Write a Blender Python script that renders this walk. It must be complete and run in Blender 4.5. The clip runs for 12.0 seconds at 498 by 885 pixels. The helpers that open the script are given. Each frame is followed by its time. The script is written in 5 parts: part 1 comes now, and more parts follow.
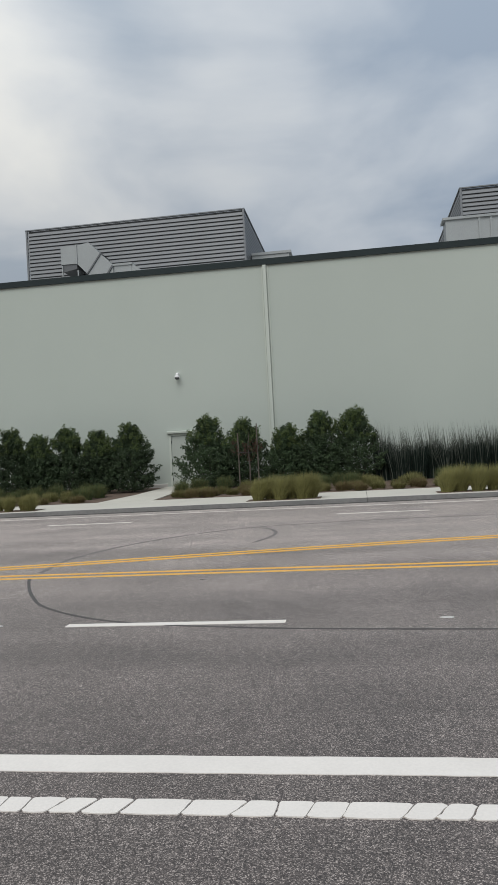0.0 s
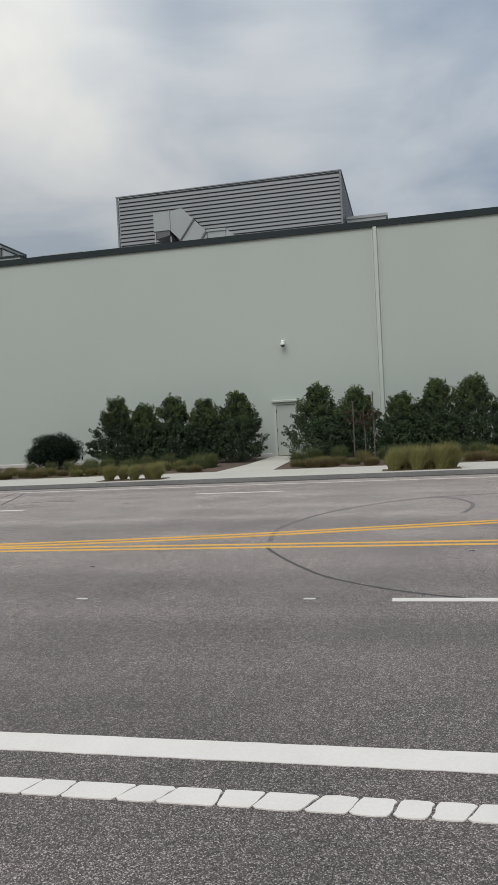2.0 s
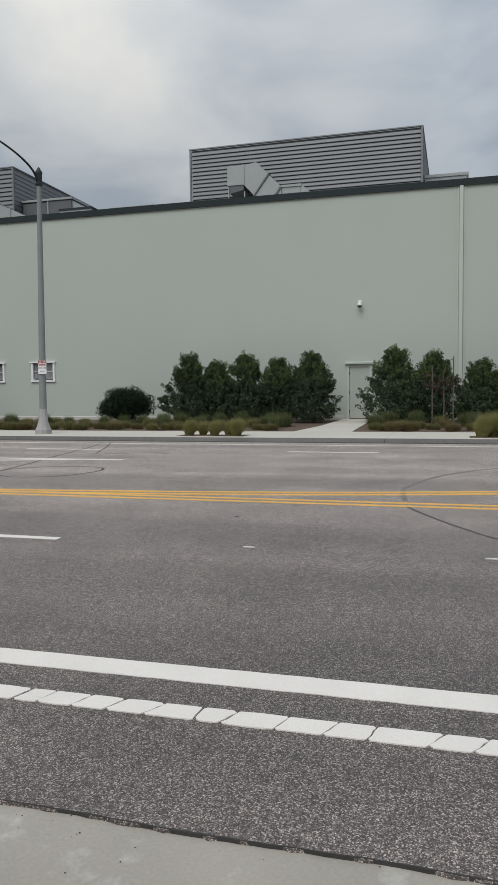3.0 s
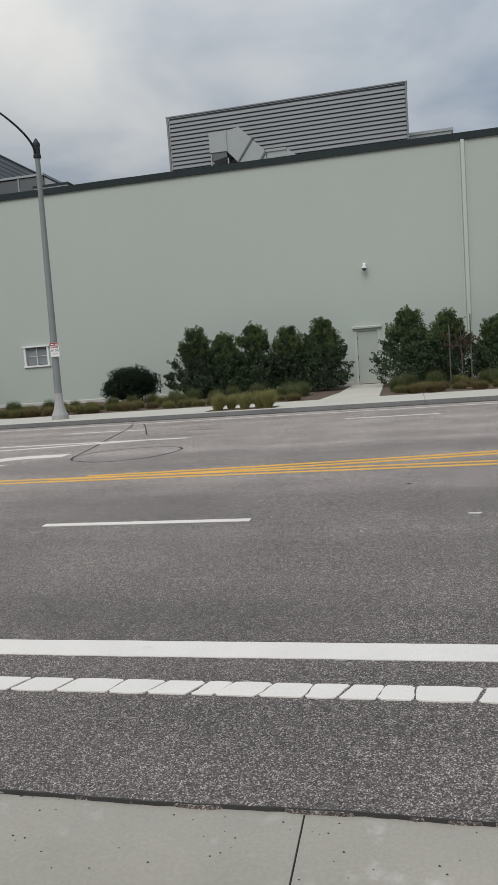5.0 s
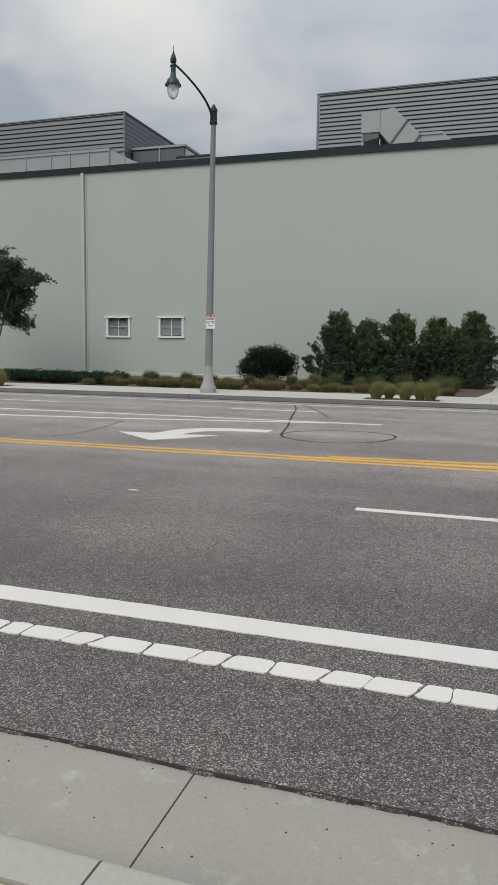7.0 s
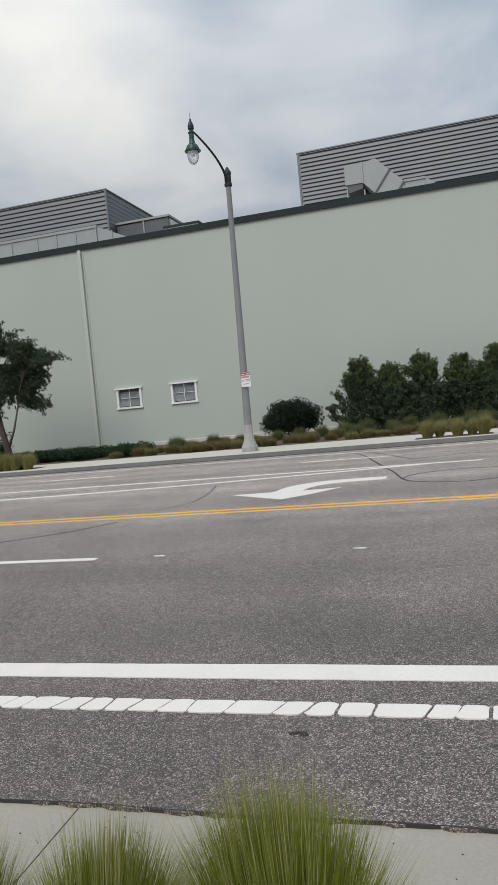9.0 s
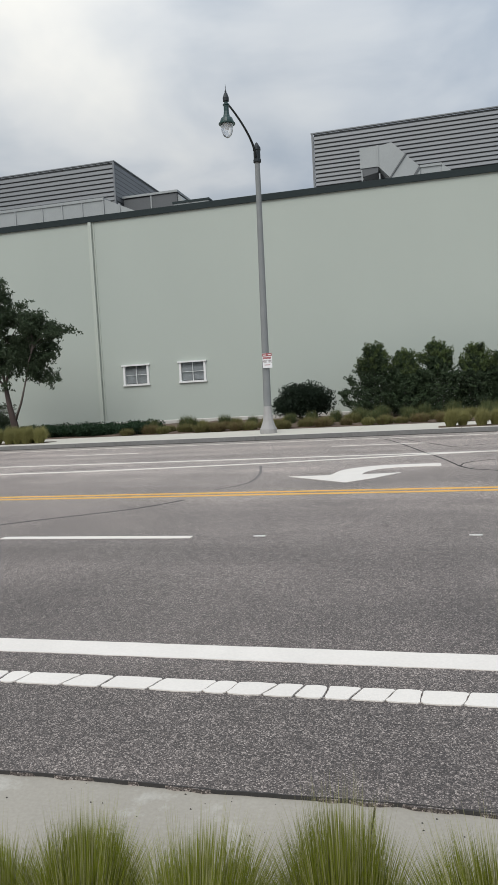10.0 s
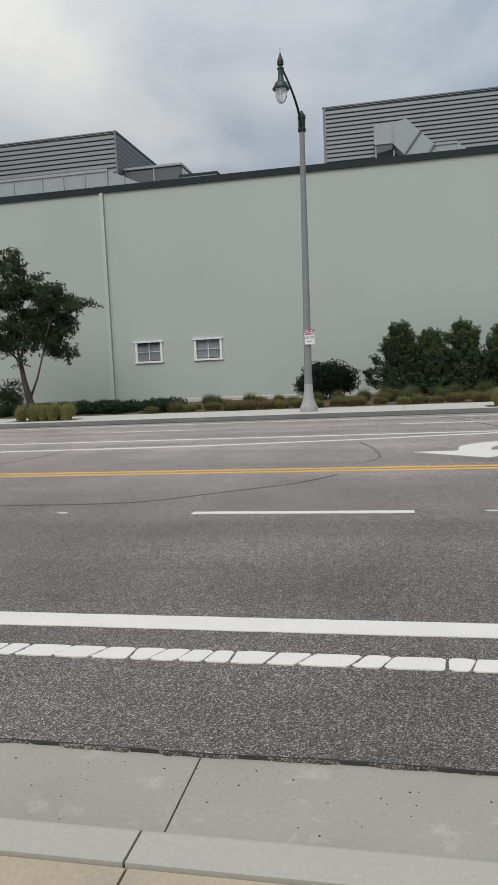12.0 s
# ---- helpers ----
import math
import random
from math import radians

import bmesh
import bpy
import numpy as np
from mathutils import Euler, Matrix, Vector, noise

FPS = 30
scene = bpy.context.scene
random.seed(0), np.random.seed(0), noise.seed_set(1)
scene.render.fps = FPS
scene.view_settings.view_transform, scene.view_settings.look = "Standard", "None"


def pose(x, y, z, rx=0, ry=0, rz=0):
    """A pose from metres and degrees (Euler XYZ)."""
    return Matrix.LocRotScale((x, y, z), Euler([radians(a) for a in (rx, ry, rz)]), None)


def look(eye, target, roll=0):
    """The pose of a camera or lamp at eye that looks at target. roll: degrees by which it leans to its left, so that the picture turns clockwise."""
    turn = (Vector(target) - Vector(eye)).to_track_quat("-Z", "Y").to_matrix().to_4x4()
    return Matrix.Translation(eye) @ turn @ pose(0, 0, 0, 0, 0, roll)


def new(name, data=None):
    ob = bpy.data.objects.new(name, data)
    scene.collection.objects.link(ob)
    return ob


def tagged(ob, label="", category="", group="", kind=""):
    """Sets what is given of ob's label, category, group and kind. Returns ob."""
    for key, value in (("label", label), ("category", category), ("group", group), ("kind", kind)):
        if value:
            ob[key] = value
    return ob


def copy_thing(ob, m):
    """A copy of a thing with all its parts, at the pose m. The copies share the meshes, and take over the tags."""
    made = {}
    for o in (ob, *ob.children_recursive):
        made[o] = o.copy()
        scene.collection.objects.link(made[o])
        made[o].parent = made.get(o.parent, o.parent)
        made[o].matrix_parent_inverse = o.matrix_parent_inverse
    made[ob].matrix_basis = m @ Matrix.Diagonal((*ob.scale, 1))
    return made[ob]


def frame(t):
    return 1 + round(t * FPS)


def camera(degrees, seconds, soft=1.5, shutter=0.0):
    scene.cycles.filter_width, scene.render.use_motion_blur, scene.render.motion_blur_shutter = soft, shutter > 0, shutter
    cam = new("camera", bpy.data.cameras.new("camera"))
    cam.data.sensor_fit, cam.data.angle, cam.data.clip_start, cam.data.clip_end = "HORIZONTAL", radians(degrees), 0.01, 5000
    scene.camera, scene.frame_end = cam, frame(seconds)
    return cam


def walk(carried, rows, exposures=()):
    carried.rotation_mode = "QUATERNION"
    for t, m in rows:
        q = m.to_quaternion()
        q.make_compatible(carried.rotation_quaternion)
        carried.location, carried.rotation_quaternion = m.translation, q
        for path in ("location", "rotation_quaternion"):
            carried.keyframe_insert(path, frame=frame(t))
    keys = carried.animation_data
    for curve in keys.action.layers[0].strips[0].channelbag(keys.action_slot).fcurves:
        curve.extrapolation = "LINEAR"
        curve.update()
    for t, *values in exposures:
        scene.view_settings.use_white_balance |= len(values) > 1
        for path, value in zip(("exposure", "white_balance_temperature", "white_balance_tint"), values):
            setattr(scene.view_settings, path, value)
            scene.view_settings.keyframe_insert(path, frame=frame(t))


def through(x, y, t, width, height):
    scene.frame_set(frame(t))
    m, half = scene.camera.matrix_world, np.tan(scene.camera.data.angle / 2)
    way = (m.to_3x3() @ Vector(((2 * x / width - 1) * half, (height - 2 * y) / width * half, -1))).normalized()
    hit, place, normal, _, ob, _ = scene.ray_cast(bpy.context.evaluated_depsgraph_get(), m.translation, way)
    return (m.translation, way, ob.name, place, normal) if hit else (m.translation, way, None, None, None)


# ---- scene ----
cam = camera(37.5, 12.0)
PATH = [
    (0, (0.825, -0.133, 1.589), (0.531, 1.845, 1.62), -3.1),
    (0.5, (0.18, 0.043, 1.575), (-0.185, 2.01, 1.572), -5.4),
    (1, (-0.509, 0.134, 1.593), (-0.811, 2.11, 1.57), -4.3),
    (1.5, (-1.173, 0.159, 1.597), (-1.526, 2.126, 1.516), -2.9),
    (2, (-1.847, 0.122, 1.584), (-2.275, 2.075, 1.547), -2.9),
    (2.5, (-2.49, 0.05, 1.547), (-2.96, 1.994, 1.499), -2.5),
    (3, (-3.125, -0.031, 1.506), (-3.665, 1.89, 1.37), -0.6),
    (3.2, (-3.386, -0.037, 1.498), (-3.933, 1.881, 1.347), 0.1),
    (4.8, (-5.282, 0.01, 1.435), (-5.722, 1.95, 1.221), -3.4),
    (5, (-5.532, 0.013, 1.466), (-5.966, 1.954, 1.258), -4.2),
    (5.5, (-6.172, 0.103, 1.417), (-6.585, 2.051, 1.224), -3.8),
    (6, (-6.82, 0.061, 1.433), (-7.368, 1.976, 1.253), 3.5),
    (6.5, (-7.42, 0.066, 1.422), (-8.031, 1.954, 1.17), 2.8),
    (8.3, (-9.643, 0.053, 1.401), (-10.214, 1.965, 1.263), -4.3),
    (8.5, (-9.883, -0.017, 1.377), (-10.456, 1.896, 1.267), -4.7),
    (9, (-10.48, -0.088, 1.366), (-11.039, 1.831, 1.287), -5.4),
    (9.5, (-11.106, -0.119, 1.4), (-11.648, 1.805, 1.312), -4.6),
    (10, (-11.736, -0.173, 1.398), (-12.247, 1.756, 1.269), -3.2),
    (10.5, (-12.378, -0.212, 1.406), (-12.853, 1.723, 1.23), -1.6),
    (11, (-13.014, -0.238, 1.362), (-13.368, 1.714, 1.107), -1.3),
    (11.5, (-13.612, -0.231, 1.337), (-13.929, 1.729, 1.098), -2.4),
    (12, (-14.262, -0.199, 1.339), (-14.677, 1.749, 1.158), -2.6),
]
EXPOSURES = [(0.0, 0.1), (1.0, 0.06), (2.0, 0.06), (3.0, 0.03), (5.0, 0.05), (6.5, 0.06), (8.5, 0.16), (9.0, 0.2), (9.5, 0.16), (10.0, 0.28), (10.5, 0.3), (11.0, 0.17), (11.5, 0.2), (12.0, 0.12)]
walk(cam, [(t, look(eye, target, roll)) for t, eye, target, roll in PATH], EXPOSURES)

# ---- world and light ----
SUN_EL, SUN_AZ = radians(48), radians(-172)      # azimuth from +y towards +x
SUN_DIR = Vector((math.sin(SUN_AZ) * math.cos(SUN_EL), math.cos(SUN_AZ) * math.cos(SUN_EL), math.sin(SUN_EL)))
world = bpy.data.worlds.new("overcast_sky")
scene.world = world
world.use_nodes = True
wt = world.node_tree
wt.nodes.clear()


def wnode(kind, **inputs):
    n = wt.nodes.new(kind)
    for k, v in inputs.items():
        n.inputs[k].default_value = v
    return n


w_out, w_bg = wnode("ShaderNodeOutputWorld"), wnode("ShaderNodeBackground")
w_bg.inputs["Strength"].default_value = 0.1
w_sky = wnode("ShaderNodeTexSky")
w_sky.sky_type, w_sky.sun_disc, w_sky.sun_elevation, w_sky.sun_rotation = "NISHITA", False, SUN_EL, SUN_AZ
w_co = wnode("ShaderNodeTexCoord")
w_sep = wnode("ShaderNodeSeparateXYZ")
wt.links.new(w_co.outputs["Generated"], w_sep.inputs[0])
w_up = wnode("ShaderNodeMath")
w_up.operation = "MAXIMUM"
w_up.inputs[1].default_value = 0.0
wt.links.new(w_sep.outputs["Z"], w_up.inputs[0])
w_den = wnode("ShaderNodeMath")
w_den.operation = "ADD"
w_den.inputs[1].default_value = 0.22
wt.links.new(w_up.outputs[0], w_den.inputs[0])
w_div = wnode("ShaderNodeVectorMath")
w_div.operation = "DIVIDE"
wt.links.new(w_co.outputs["Generated"], w_div.inputs[0])
w_comb = wnode("ShaderNodeCombineXYZ")
for k in range(3):
    wt.links.new(w_den.outputs[0], w_comb.inputs[k])
wt.links.new(w_comb.outputs[0], w_div.inputs[1])
w_n1 = wnode("ShaderNodeTexNoise", Scale=2.2, Detail=5.0, Roughness=0.48, Distortion=0.3)
w_map = wnode("ShaderNodeMapping")
w_map.inputs["Location"].default_value = (2.1, 0.4, 0.2)
w_map.inputs["Scale"].default_value = (1.0, 0.95, 1.0)
wt.links.new(w_div.outputs[0], w_map.inputs[0])
wt.links.new(w_map.outputs[0], w_n1.inputs["Vector"])
w_ramp = wnode("ShaderNodeValToRGB")
w_ramp.color_ramp.elements[0].position, w_ramp.color_ramp.elements[0].color = 0.38, (2.3, 2.6, 3.0, 1)
w_ramp.color_ramp.elements[1].position, w_ramp.color_ramp.elements[1].color = 0.6, (3.6, 3.72, 3.88, 1)
w_ramp.color_ramp.elements.new(0.86).color = (4.7, 4.65, 4.5, 1)
# the cloud sheet: thin and bright in some places, thick and grey in others, with edges that the noise frays
w_fray = wnode("ShaderNodeTexNoise", Scale=5.0, Detail=4.0, Roughness=0.55)
wt.links.new(w_co.outputs["Generated"], w_fray.inputs["Vector"])
w_bend = wnode("ShaderNodeVectorMath")
w_bend.operation = "MULTIPLY_ADD"
w_bend.inputs[1].default_value = (0.16, 0.16, 0.16)
wt.links.new(w_fray.outputs["Color"], w_bend.inputs[0])
wt.links.new(w_co.outputs["Generated"], w_bend.inputs[2])
w_back = wnode("ShaderNodeVectorMath")
w_back.operation = "SUBTRACT"
w_back.inputs[1].default_value = (0.08, 0.08, 0.08)
wt.links.new(w_bend.outputs[0], w_back.inputs[0])
w_unit = wnode("ShaderNodeVectorMath")
w_unit.operation = "NORMALIZE"
wt.links.new(w_back.outputs[0], w_unit.inputs[0])
cover = w_n1.outputs["Fac"]
for az, el, wide, amount in ((-32, 27, 14, 0.2), (-19, 19, 9, 0.07), (-31, 14, 11, -0.06), (-43, 20, 14, -0.15), (-18, 28, 8, -0.06), (-26, 20, 6, 0.04), (4, 20, 18, -0.03), (-8, 27, 8, 0.06), (40, 30, 30, 0.05), (-70, 30, 25, -0.05)):
    w_dir = wnode("ShaderNodeVectorMath")
    w_dir.operation = "DOT_PRODUCT"
    w_dir.inputs[1].default_value = (math.sin(radians(az)) * math.cos(radians(el)), math.cos(radians(az)) * math.cos(radians(el)), math.sin(radians(el)))
    wt.links.new(w_unit.outputs[0], w_dir.inputs[0])
    w_spot = wnode("ShaderNodeMapRange")
    w_spot.interpolation_type = "SMOOTHSTEP"
    for k, v in (("From Min", math.cos(radians(wide))), ("From Max", 1.0), ("To Min", 0.0), ("To Max", amount)):
        w_spot.inputs[k].default_value = v
    wt.links.new(w_dir.outputs["Value"], w_spot.inputs["Value"])
    w_sum = wnode("ShaderNodeMath")
    w_sum.operation = "ADD"
    wt.links.new(cover, w_sum.inputs[0])
    wt.links.new(w_spot.outputs[0], w_sum.inputs[1])
    cover = w_sum.outputs[0]
wt.links.new(cover, w_ramp.inputs[0])
# an overcast sky grows brighter towards the zenith, and where the cloud is thin
w_zen = wnode("ShaderNodeMix")
w_zen.data_type = "RGBA"
w_zen.clamp_factor = True
w_zen.inputs["A"].default_value, w_zen.inputs["B"].default_value = (1.0, 1.0, 1.0, 1), (2.4, 2.4, 2.37, 1)
wt.links.new(w_up.outputs[0], w_zen.inputs["Factor"])
w_thin = wnode("ShaderNodeVectorMath")
w_thin.operation = "DOT_PRODUCT"
w_thin.inputs[1].default_value = Vector((-0.55, 0.68, 0.58)).normalized()
wt.links.new(w_co.outputs["Generated"], w_thin.inputs[0])
w_glow = wnode("ShaderNodeMapRange")
w_glow.interpolation_type = "SMOOTHSTEP"
for k, v in (("From Min", 0.88), ("From Max", 1.0), ("To Min", 0.97), ("To Max", 1.1)):
    w_glow.inputs[k].default_value = v
wt.links.new(w_thin.outputs["Value"], w_glow.inputs["Value"])
w_tint = wnode("ShaderNodeVectorMath")
w_tint.operation = "MULTIPLY"
wt.links.new(w_ramp.outputs[0], w_tint.inputs[0])
wt.links.new(w_zen.outputs["Result"], w_tint.inputs[1])
w_mul = wnode("ShaderNodeVectorMath")
w_mul.operation = "SCALE"
wt.links.new(w_tint.outputs[0], w_mul.inputs[0])
wt.links.new(w_glow.outputs[0], w_mul.inputs["Scale"])
w_side = wnode("ShaderNodeMapRange")
for k, v in (("From Min", -0.55), ("From Max", 0.15), ("To Min", 0.0), ("To Max", 1.0)):
    w_side.inputs[k].default_value = v
wt.links.new(w_sep.outputs["X"], w_side.inputs["Value"])
w_cast = wnode("ShaderNodeMix")
w_cast.data_type = "RGBA"
w_cast.inputs["A"].default_value, w_cast.inputs["B"].default_value = (1.03, 1.02, 0.99, 1), (0.88, 0.94, 1.01, 1)
wt.links.new(w_side.outputs[0], w_cast.inputs["Factor"])
w_hue = wnode("ShaderNodeVectorMath")
w_hue.operation = "MULTIPLY"
wt.links.new(w_mul.outputs[0], w_hue.inputs[0])
wt.links.new(w_cast.outputs["Result"], w_hue.inputs[1])
w_mix = wnode("ShaderNodeMix")
w_mix.data_type = "RGBA"
w_mix.inputs["Factor"].default_value = 0.95
wt.links.new(w_sky.outputs[0], w_mix.inputs["A"])
wt.links.new(w_hue.outputs[0], w_mix.inputs["B"])
wt.links.new(w_mix.outputs["Result"], w_bg.inputs["Color"])
wt.links.new(w_bg.outputs[0], w_out.inputs[0])

sun = new("sun", bpy.data.lights.new("sun", "SUN"))
sun.data.energy, sun.data.angle, sun.data.color = 1.5, radians(45), (1.0, 0.985, 0.96)
sun.matrix_world = look(SUN_DIR * 50, (0, 0, 0))

# ---- materials ----


def material(name, color, rough=0.7, metal=0.0, var=0.15, big=0.8, grain=40.0, bump=0.1, depth=0.004, stretch=(1, 1, 1), each=0.0, spec=0.5,
             stain=None, stain_at=(0.55, 0.75)):
    """A surface with variation at two scales; each: spread of brightness from piece to piece; stain: a second colour in blotches."""
    m = bpy.data.materials.new(name)
    m.use_nodes = True
    nt = m.node_tree
    b = nt.nodes["Principled BSDF"]
    b.inputs["Roughness"].default_value, b.inputs["Metallic"].default_value = rough, metal
    b.inputs["Specular IOR Level"].default_value = spec
    co = nt.nodes.new("ShaderNodeNewGeometry")
    mp = nt.nodes.new("ShaderNodeMapping")
    mp.inputs["Scale"].default_value = stretch
    nt.links.new(co.outputs["Position"], mp.inputs[0])
    n1, n2 = nt.nodes.new("ShaderNodeTexNoise"), nt.nodes.new("ShaderNodeTexNoise")
    for n, s in ((n1, big), (n2, grain)):
        n.inputs["Scale"].default_value, n.inputs["Detail"].default_value = s, 5
        nt.links.new(mp.outputs[0], n.inputs["Vector"])
    add = nt.nodes.new("ShaderNodeMath")
    add.operation = "ADD"
    nt.links.new(n1.outputs["Fac"], add.inputs[0])
    nt.links.new(n2.outputs["Fac"], add.inputs[1])
    last = add
    if each:
        inf = nt.nodes.new("ShaderNodeObjectInfo")
        isl = nt.nodes.new("ShaderNodeNewGeometry")
        for src in (inf.outputs["Random"], isl.outputs["Random Per Island"]):
            ma = nt.nodes.new("ShaderNodeMath")
            ma.operation = "MULTIPLY_ADD"
            ma.inputs[1].default_value = each
            nt.links.new(src, ma.inputs[0])
            nt.links.new(last.outputs[0], ma.inputs[2])
            last = ma
    mr = nt.nodes.new("ShaderNodeMapRange")
    for k, v in (("From Min", 0.6), ("From Max", 1.4 + 2 * each), ("To Min", 1 - var), ("To Max", 1 + var)):
        mr.inputs[k].default_value = v
    nt.links.new(last.outputs[0], mr.inputs["Value"])
    sc = nt.nodes.new("ShaderNodeVectorMath")
    sc.operation = "SCALE"
    sc.inputs[0].default_value = color
    if stain:
        n3 = nt.nodes.new("ShaderNodeTexNoise")
        n3.inputs["Scale"].default_value, n3.inputs["Detail"].default_value, n3.inputs["Roughness"].default_value = big * 2.3, 8, 0.65
        nt.links.new(mp.outputs[0], n3.inputs["Vector"])
        sr = nt.nodes.new("ShaderNodeMapRange")
        sr.inputs["From Min"].default_value, sr.inputs["From Max"].default_value = stain_at
        nt.links.new(n3.outputs["Fac"], sr.inputs["Value"])
        mx = nt.nodes.new("ShaderNodeMix")
        mx.data_type = "RGBA"
        mx.inputs["A"].default_value, mx.inputs["B"].default_value = (*color, 1), (*stain, 1)
        nt.links.new(sr.outputs[0], mx.inputs["Factor"])
        nt.links.new(mx.outputs["Result"], sc.inputs[0])
    nt.links.new(mr.outputs[0], sc.inputs["Scale"])
    nt.links.new(sc.outputs[0], b.inputs["Base Color"])
    if bump:
        bp = nt.nodes.new("ShaderNodeBump")
        bp.inputs["Strength"].default_value, bp.inputs["Distance"].default_value = bump, depth
        nt.links.new(n2.outputs["Fac"], bp.inputs["Height"])
        nt.links.new(bp.outputs[0], b.inputs["Normal"])
    return m


def asphalt_material(name, dark, light, white):
    """Aged asphalt: pale stone chips in dark binder, with long worn bands and blotches."""
    m = bpy.data.materials.new(name)
    m.use_nodes = True
    nt = m.node_tree
    b = nt.nodes["Principled BSDF"]
    b.inputs["Roughness"].default_value = 0.5
    b.inputs["Specular IOR Level"].default_value = 0.5
    co = nt.nodes.new("ShaderNodeNewGeometry")
    warp = nt.nodes.new("ShaderNodeTexNoise")
    warp.inputs["Scale"].default_value = 60
    nt.links.new(co.outputs["Position"], warp.inputs["Vector"])
    shift = nt.nodes.new("ShaderNodeVectorMath")
    shift.operation = "MULTIPLY_ADD"
    shift.inputs[1].default_value = (0.012, 0.012, 0.012)
    nt.links.new(warp.outputs["Color"], shift.inputs[0])
    nt.links.new(co.outputs["Position"], shift.inputs[2])
    chips = nt.nodes.new("ShaderNodeTexVoronoi")
    chips.inputs["Scale"].default_value = 175
    nt.links.new(shift.outputs[0], chips.inputs["Vector"])
    hue = nt.nodes.new("ShaderNodeSeparateColor")
    nt.links.new(chips.outputs["Color"], hue.inputs[0])
    ramp = nt.nodes.new("ShaderNodeValToRGB")
    e = ramp.color_ramp.elements
    e[0].position, e[0].color = 0.25, (*dark, 1)
    e[1].position, e[1].color = 0.72, (*light, 1)
    x = e.new(0.93)
    x.color = (*white, 1)
    nt.links.new(hue.outputs[0], ramp.inputs[0])
    edge = nt.nodes.new("ShaderNodeMapRange")
    for k, v in (("From Min", 0.0), ("From Max", 0.75), ("To Min", 1.25), ("To Max", 0.45)):
        edge.inputs[k].default_value = v
    nt.links.new(chips.outputs["Distance"], edge.inputs["Value"])
    mp = nt.nodes.new("ShaderNodeMapping")
    mp.inputs["Scale"].default_value = (0.05, 0.75, 1)
    nt.links.new(co.outputs["Position"], mp.inputs[0])
    n1, n2, n3, n4 = [nt.nodes.new("ShaderNodeTexNoise") for _ in range(4)]
    n1.inputs["Scale"].default_value, n1.inputs["Detail"].default_value = 1.0, 3
    n2.inputs["Scale"].default_value, n2.inputs["Detail"].default_value = 0.8, 8
    n3.inputs["Scale"].default_value, n3.inputs["Detail"].default_value = 14, 4
    n4.inputs["Scale"].default_value, n4.inputs["Detail"].default_value = 42, 4
    nt.links.new(mp.outputs[0], n1.inputs["Vector"])
    for n in (n2, n3, n4):
        nt.links.new(co.outputs["Position"], n.inputs["Vector"])
    total = edge
    for n, lo, hi in ((n1, 0.78, 1.2), (n2, 0.84, 1.16), (n3, 0.88, 1.12), (n4, 0.82, 1.2)):
        mr = nt.nodes.new("ShaderNodeMapRange")
        for k, v in (("From Min", 0.32), ("From Max", 0.68), ("To Min", lo), ("To Max", hi)):
            mr.inputs[k].default_value = v
        nt.links.new(n.outputs["Fac"], mr.inputs["Value"])
        mu = nt.nodes.new("ShaderNodeMath")
        mu.operation = "MULTIPLY"
        nt.links.new(mr.outputs[0], mu.inputs[0])
        nt.links.new(total.outputs[0], mu.inputs[1])
        total = mu
    # far lanes paler than near: older, bleached, plus grazing sky sheen put into colour
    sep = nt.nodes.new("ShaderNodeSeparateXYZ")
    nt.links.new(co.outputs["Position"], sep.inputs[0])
    far_sheen = nt.nodes.new("ShaderNodeMapRange")
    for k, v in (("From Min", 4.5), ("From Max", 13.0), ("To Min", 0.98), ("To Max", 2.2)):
        far_sheen.inputs[k].default_value = v
    nt.links.new(sep.outputs["Y"], far_sheen.inputs["Value"])
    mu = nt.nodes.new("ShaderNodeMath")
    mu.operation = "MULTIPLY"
    nt.links.new(far_sheen.outputs[0], mu.inputs[0])
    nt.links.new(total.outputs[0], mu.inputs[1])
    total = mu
    sc = nt.nodes.new("ShaderNodeVectorMath")
    sc.operation = "SCALE"
    nt.links.new(ramp.outputs[0], sc.inputs[0])
    nt.links.new(total.outputs[0], sc.inputs["Scale"])
    nt.links.new(sc.outputs[0], b.inputs["Base Color"])
    bp = nt.nodes.new("ShaderNodeBump")
    bp.inputs["Strength"].default_value, bp.inputs["Distance"].default_value = 0.4, 0.004
    bp.invert = True
    nt.links.new(chips.outputs["Distance"], bp.inputs["Height"])
    nt.links.new(bp.outputs[0], b.inputs["Normal"])
    return m


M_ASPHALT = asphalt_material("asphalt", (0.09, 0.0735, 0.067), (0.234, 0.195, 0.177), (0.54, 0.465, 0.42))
M_PAINT = material("white_road_paint", (0.78, 0.73, 0.67), 0.6, var=0.07, big=3, grain=60, bump=0.25, depth=0.003, stain=(0.55, 0.53, 0.5), stain_at=(0.66, 0.85))
M_PAINT_OLD = material("worn_white_paint", (0.72, 0.71, 0.68), 0.7, var=0.14, big=4, grain=70, bump=0.3, depth=0.003, stain=(0.3, 0.29, 0.28), stain_at=(0.55, 0.75))
M_YELLOW = material("yellow_road_paint", (0.86, 0.47, 0.07), 0.6, var=0.14, big=3, grain=60, bump=0.25, depth=0.003, stain=(0.42, 0.24, 0.07), stain_at=(0.6, 0.8))
M_RUBBER = material("tyre_rubber_mark", (0.1, 0.093, 0.09), 0.9, var=0.25, big=3, grain=90, bump=0.3)
M_RUBBER_FAINT = material("faint_tyre_rubber_mark", (0.2, 0.183, 0.174), 0.9, var=0.3, big=3, grain=60, bump=0.3)
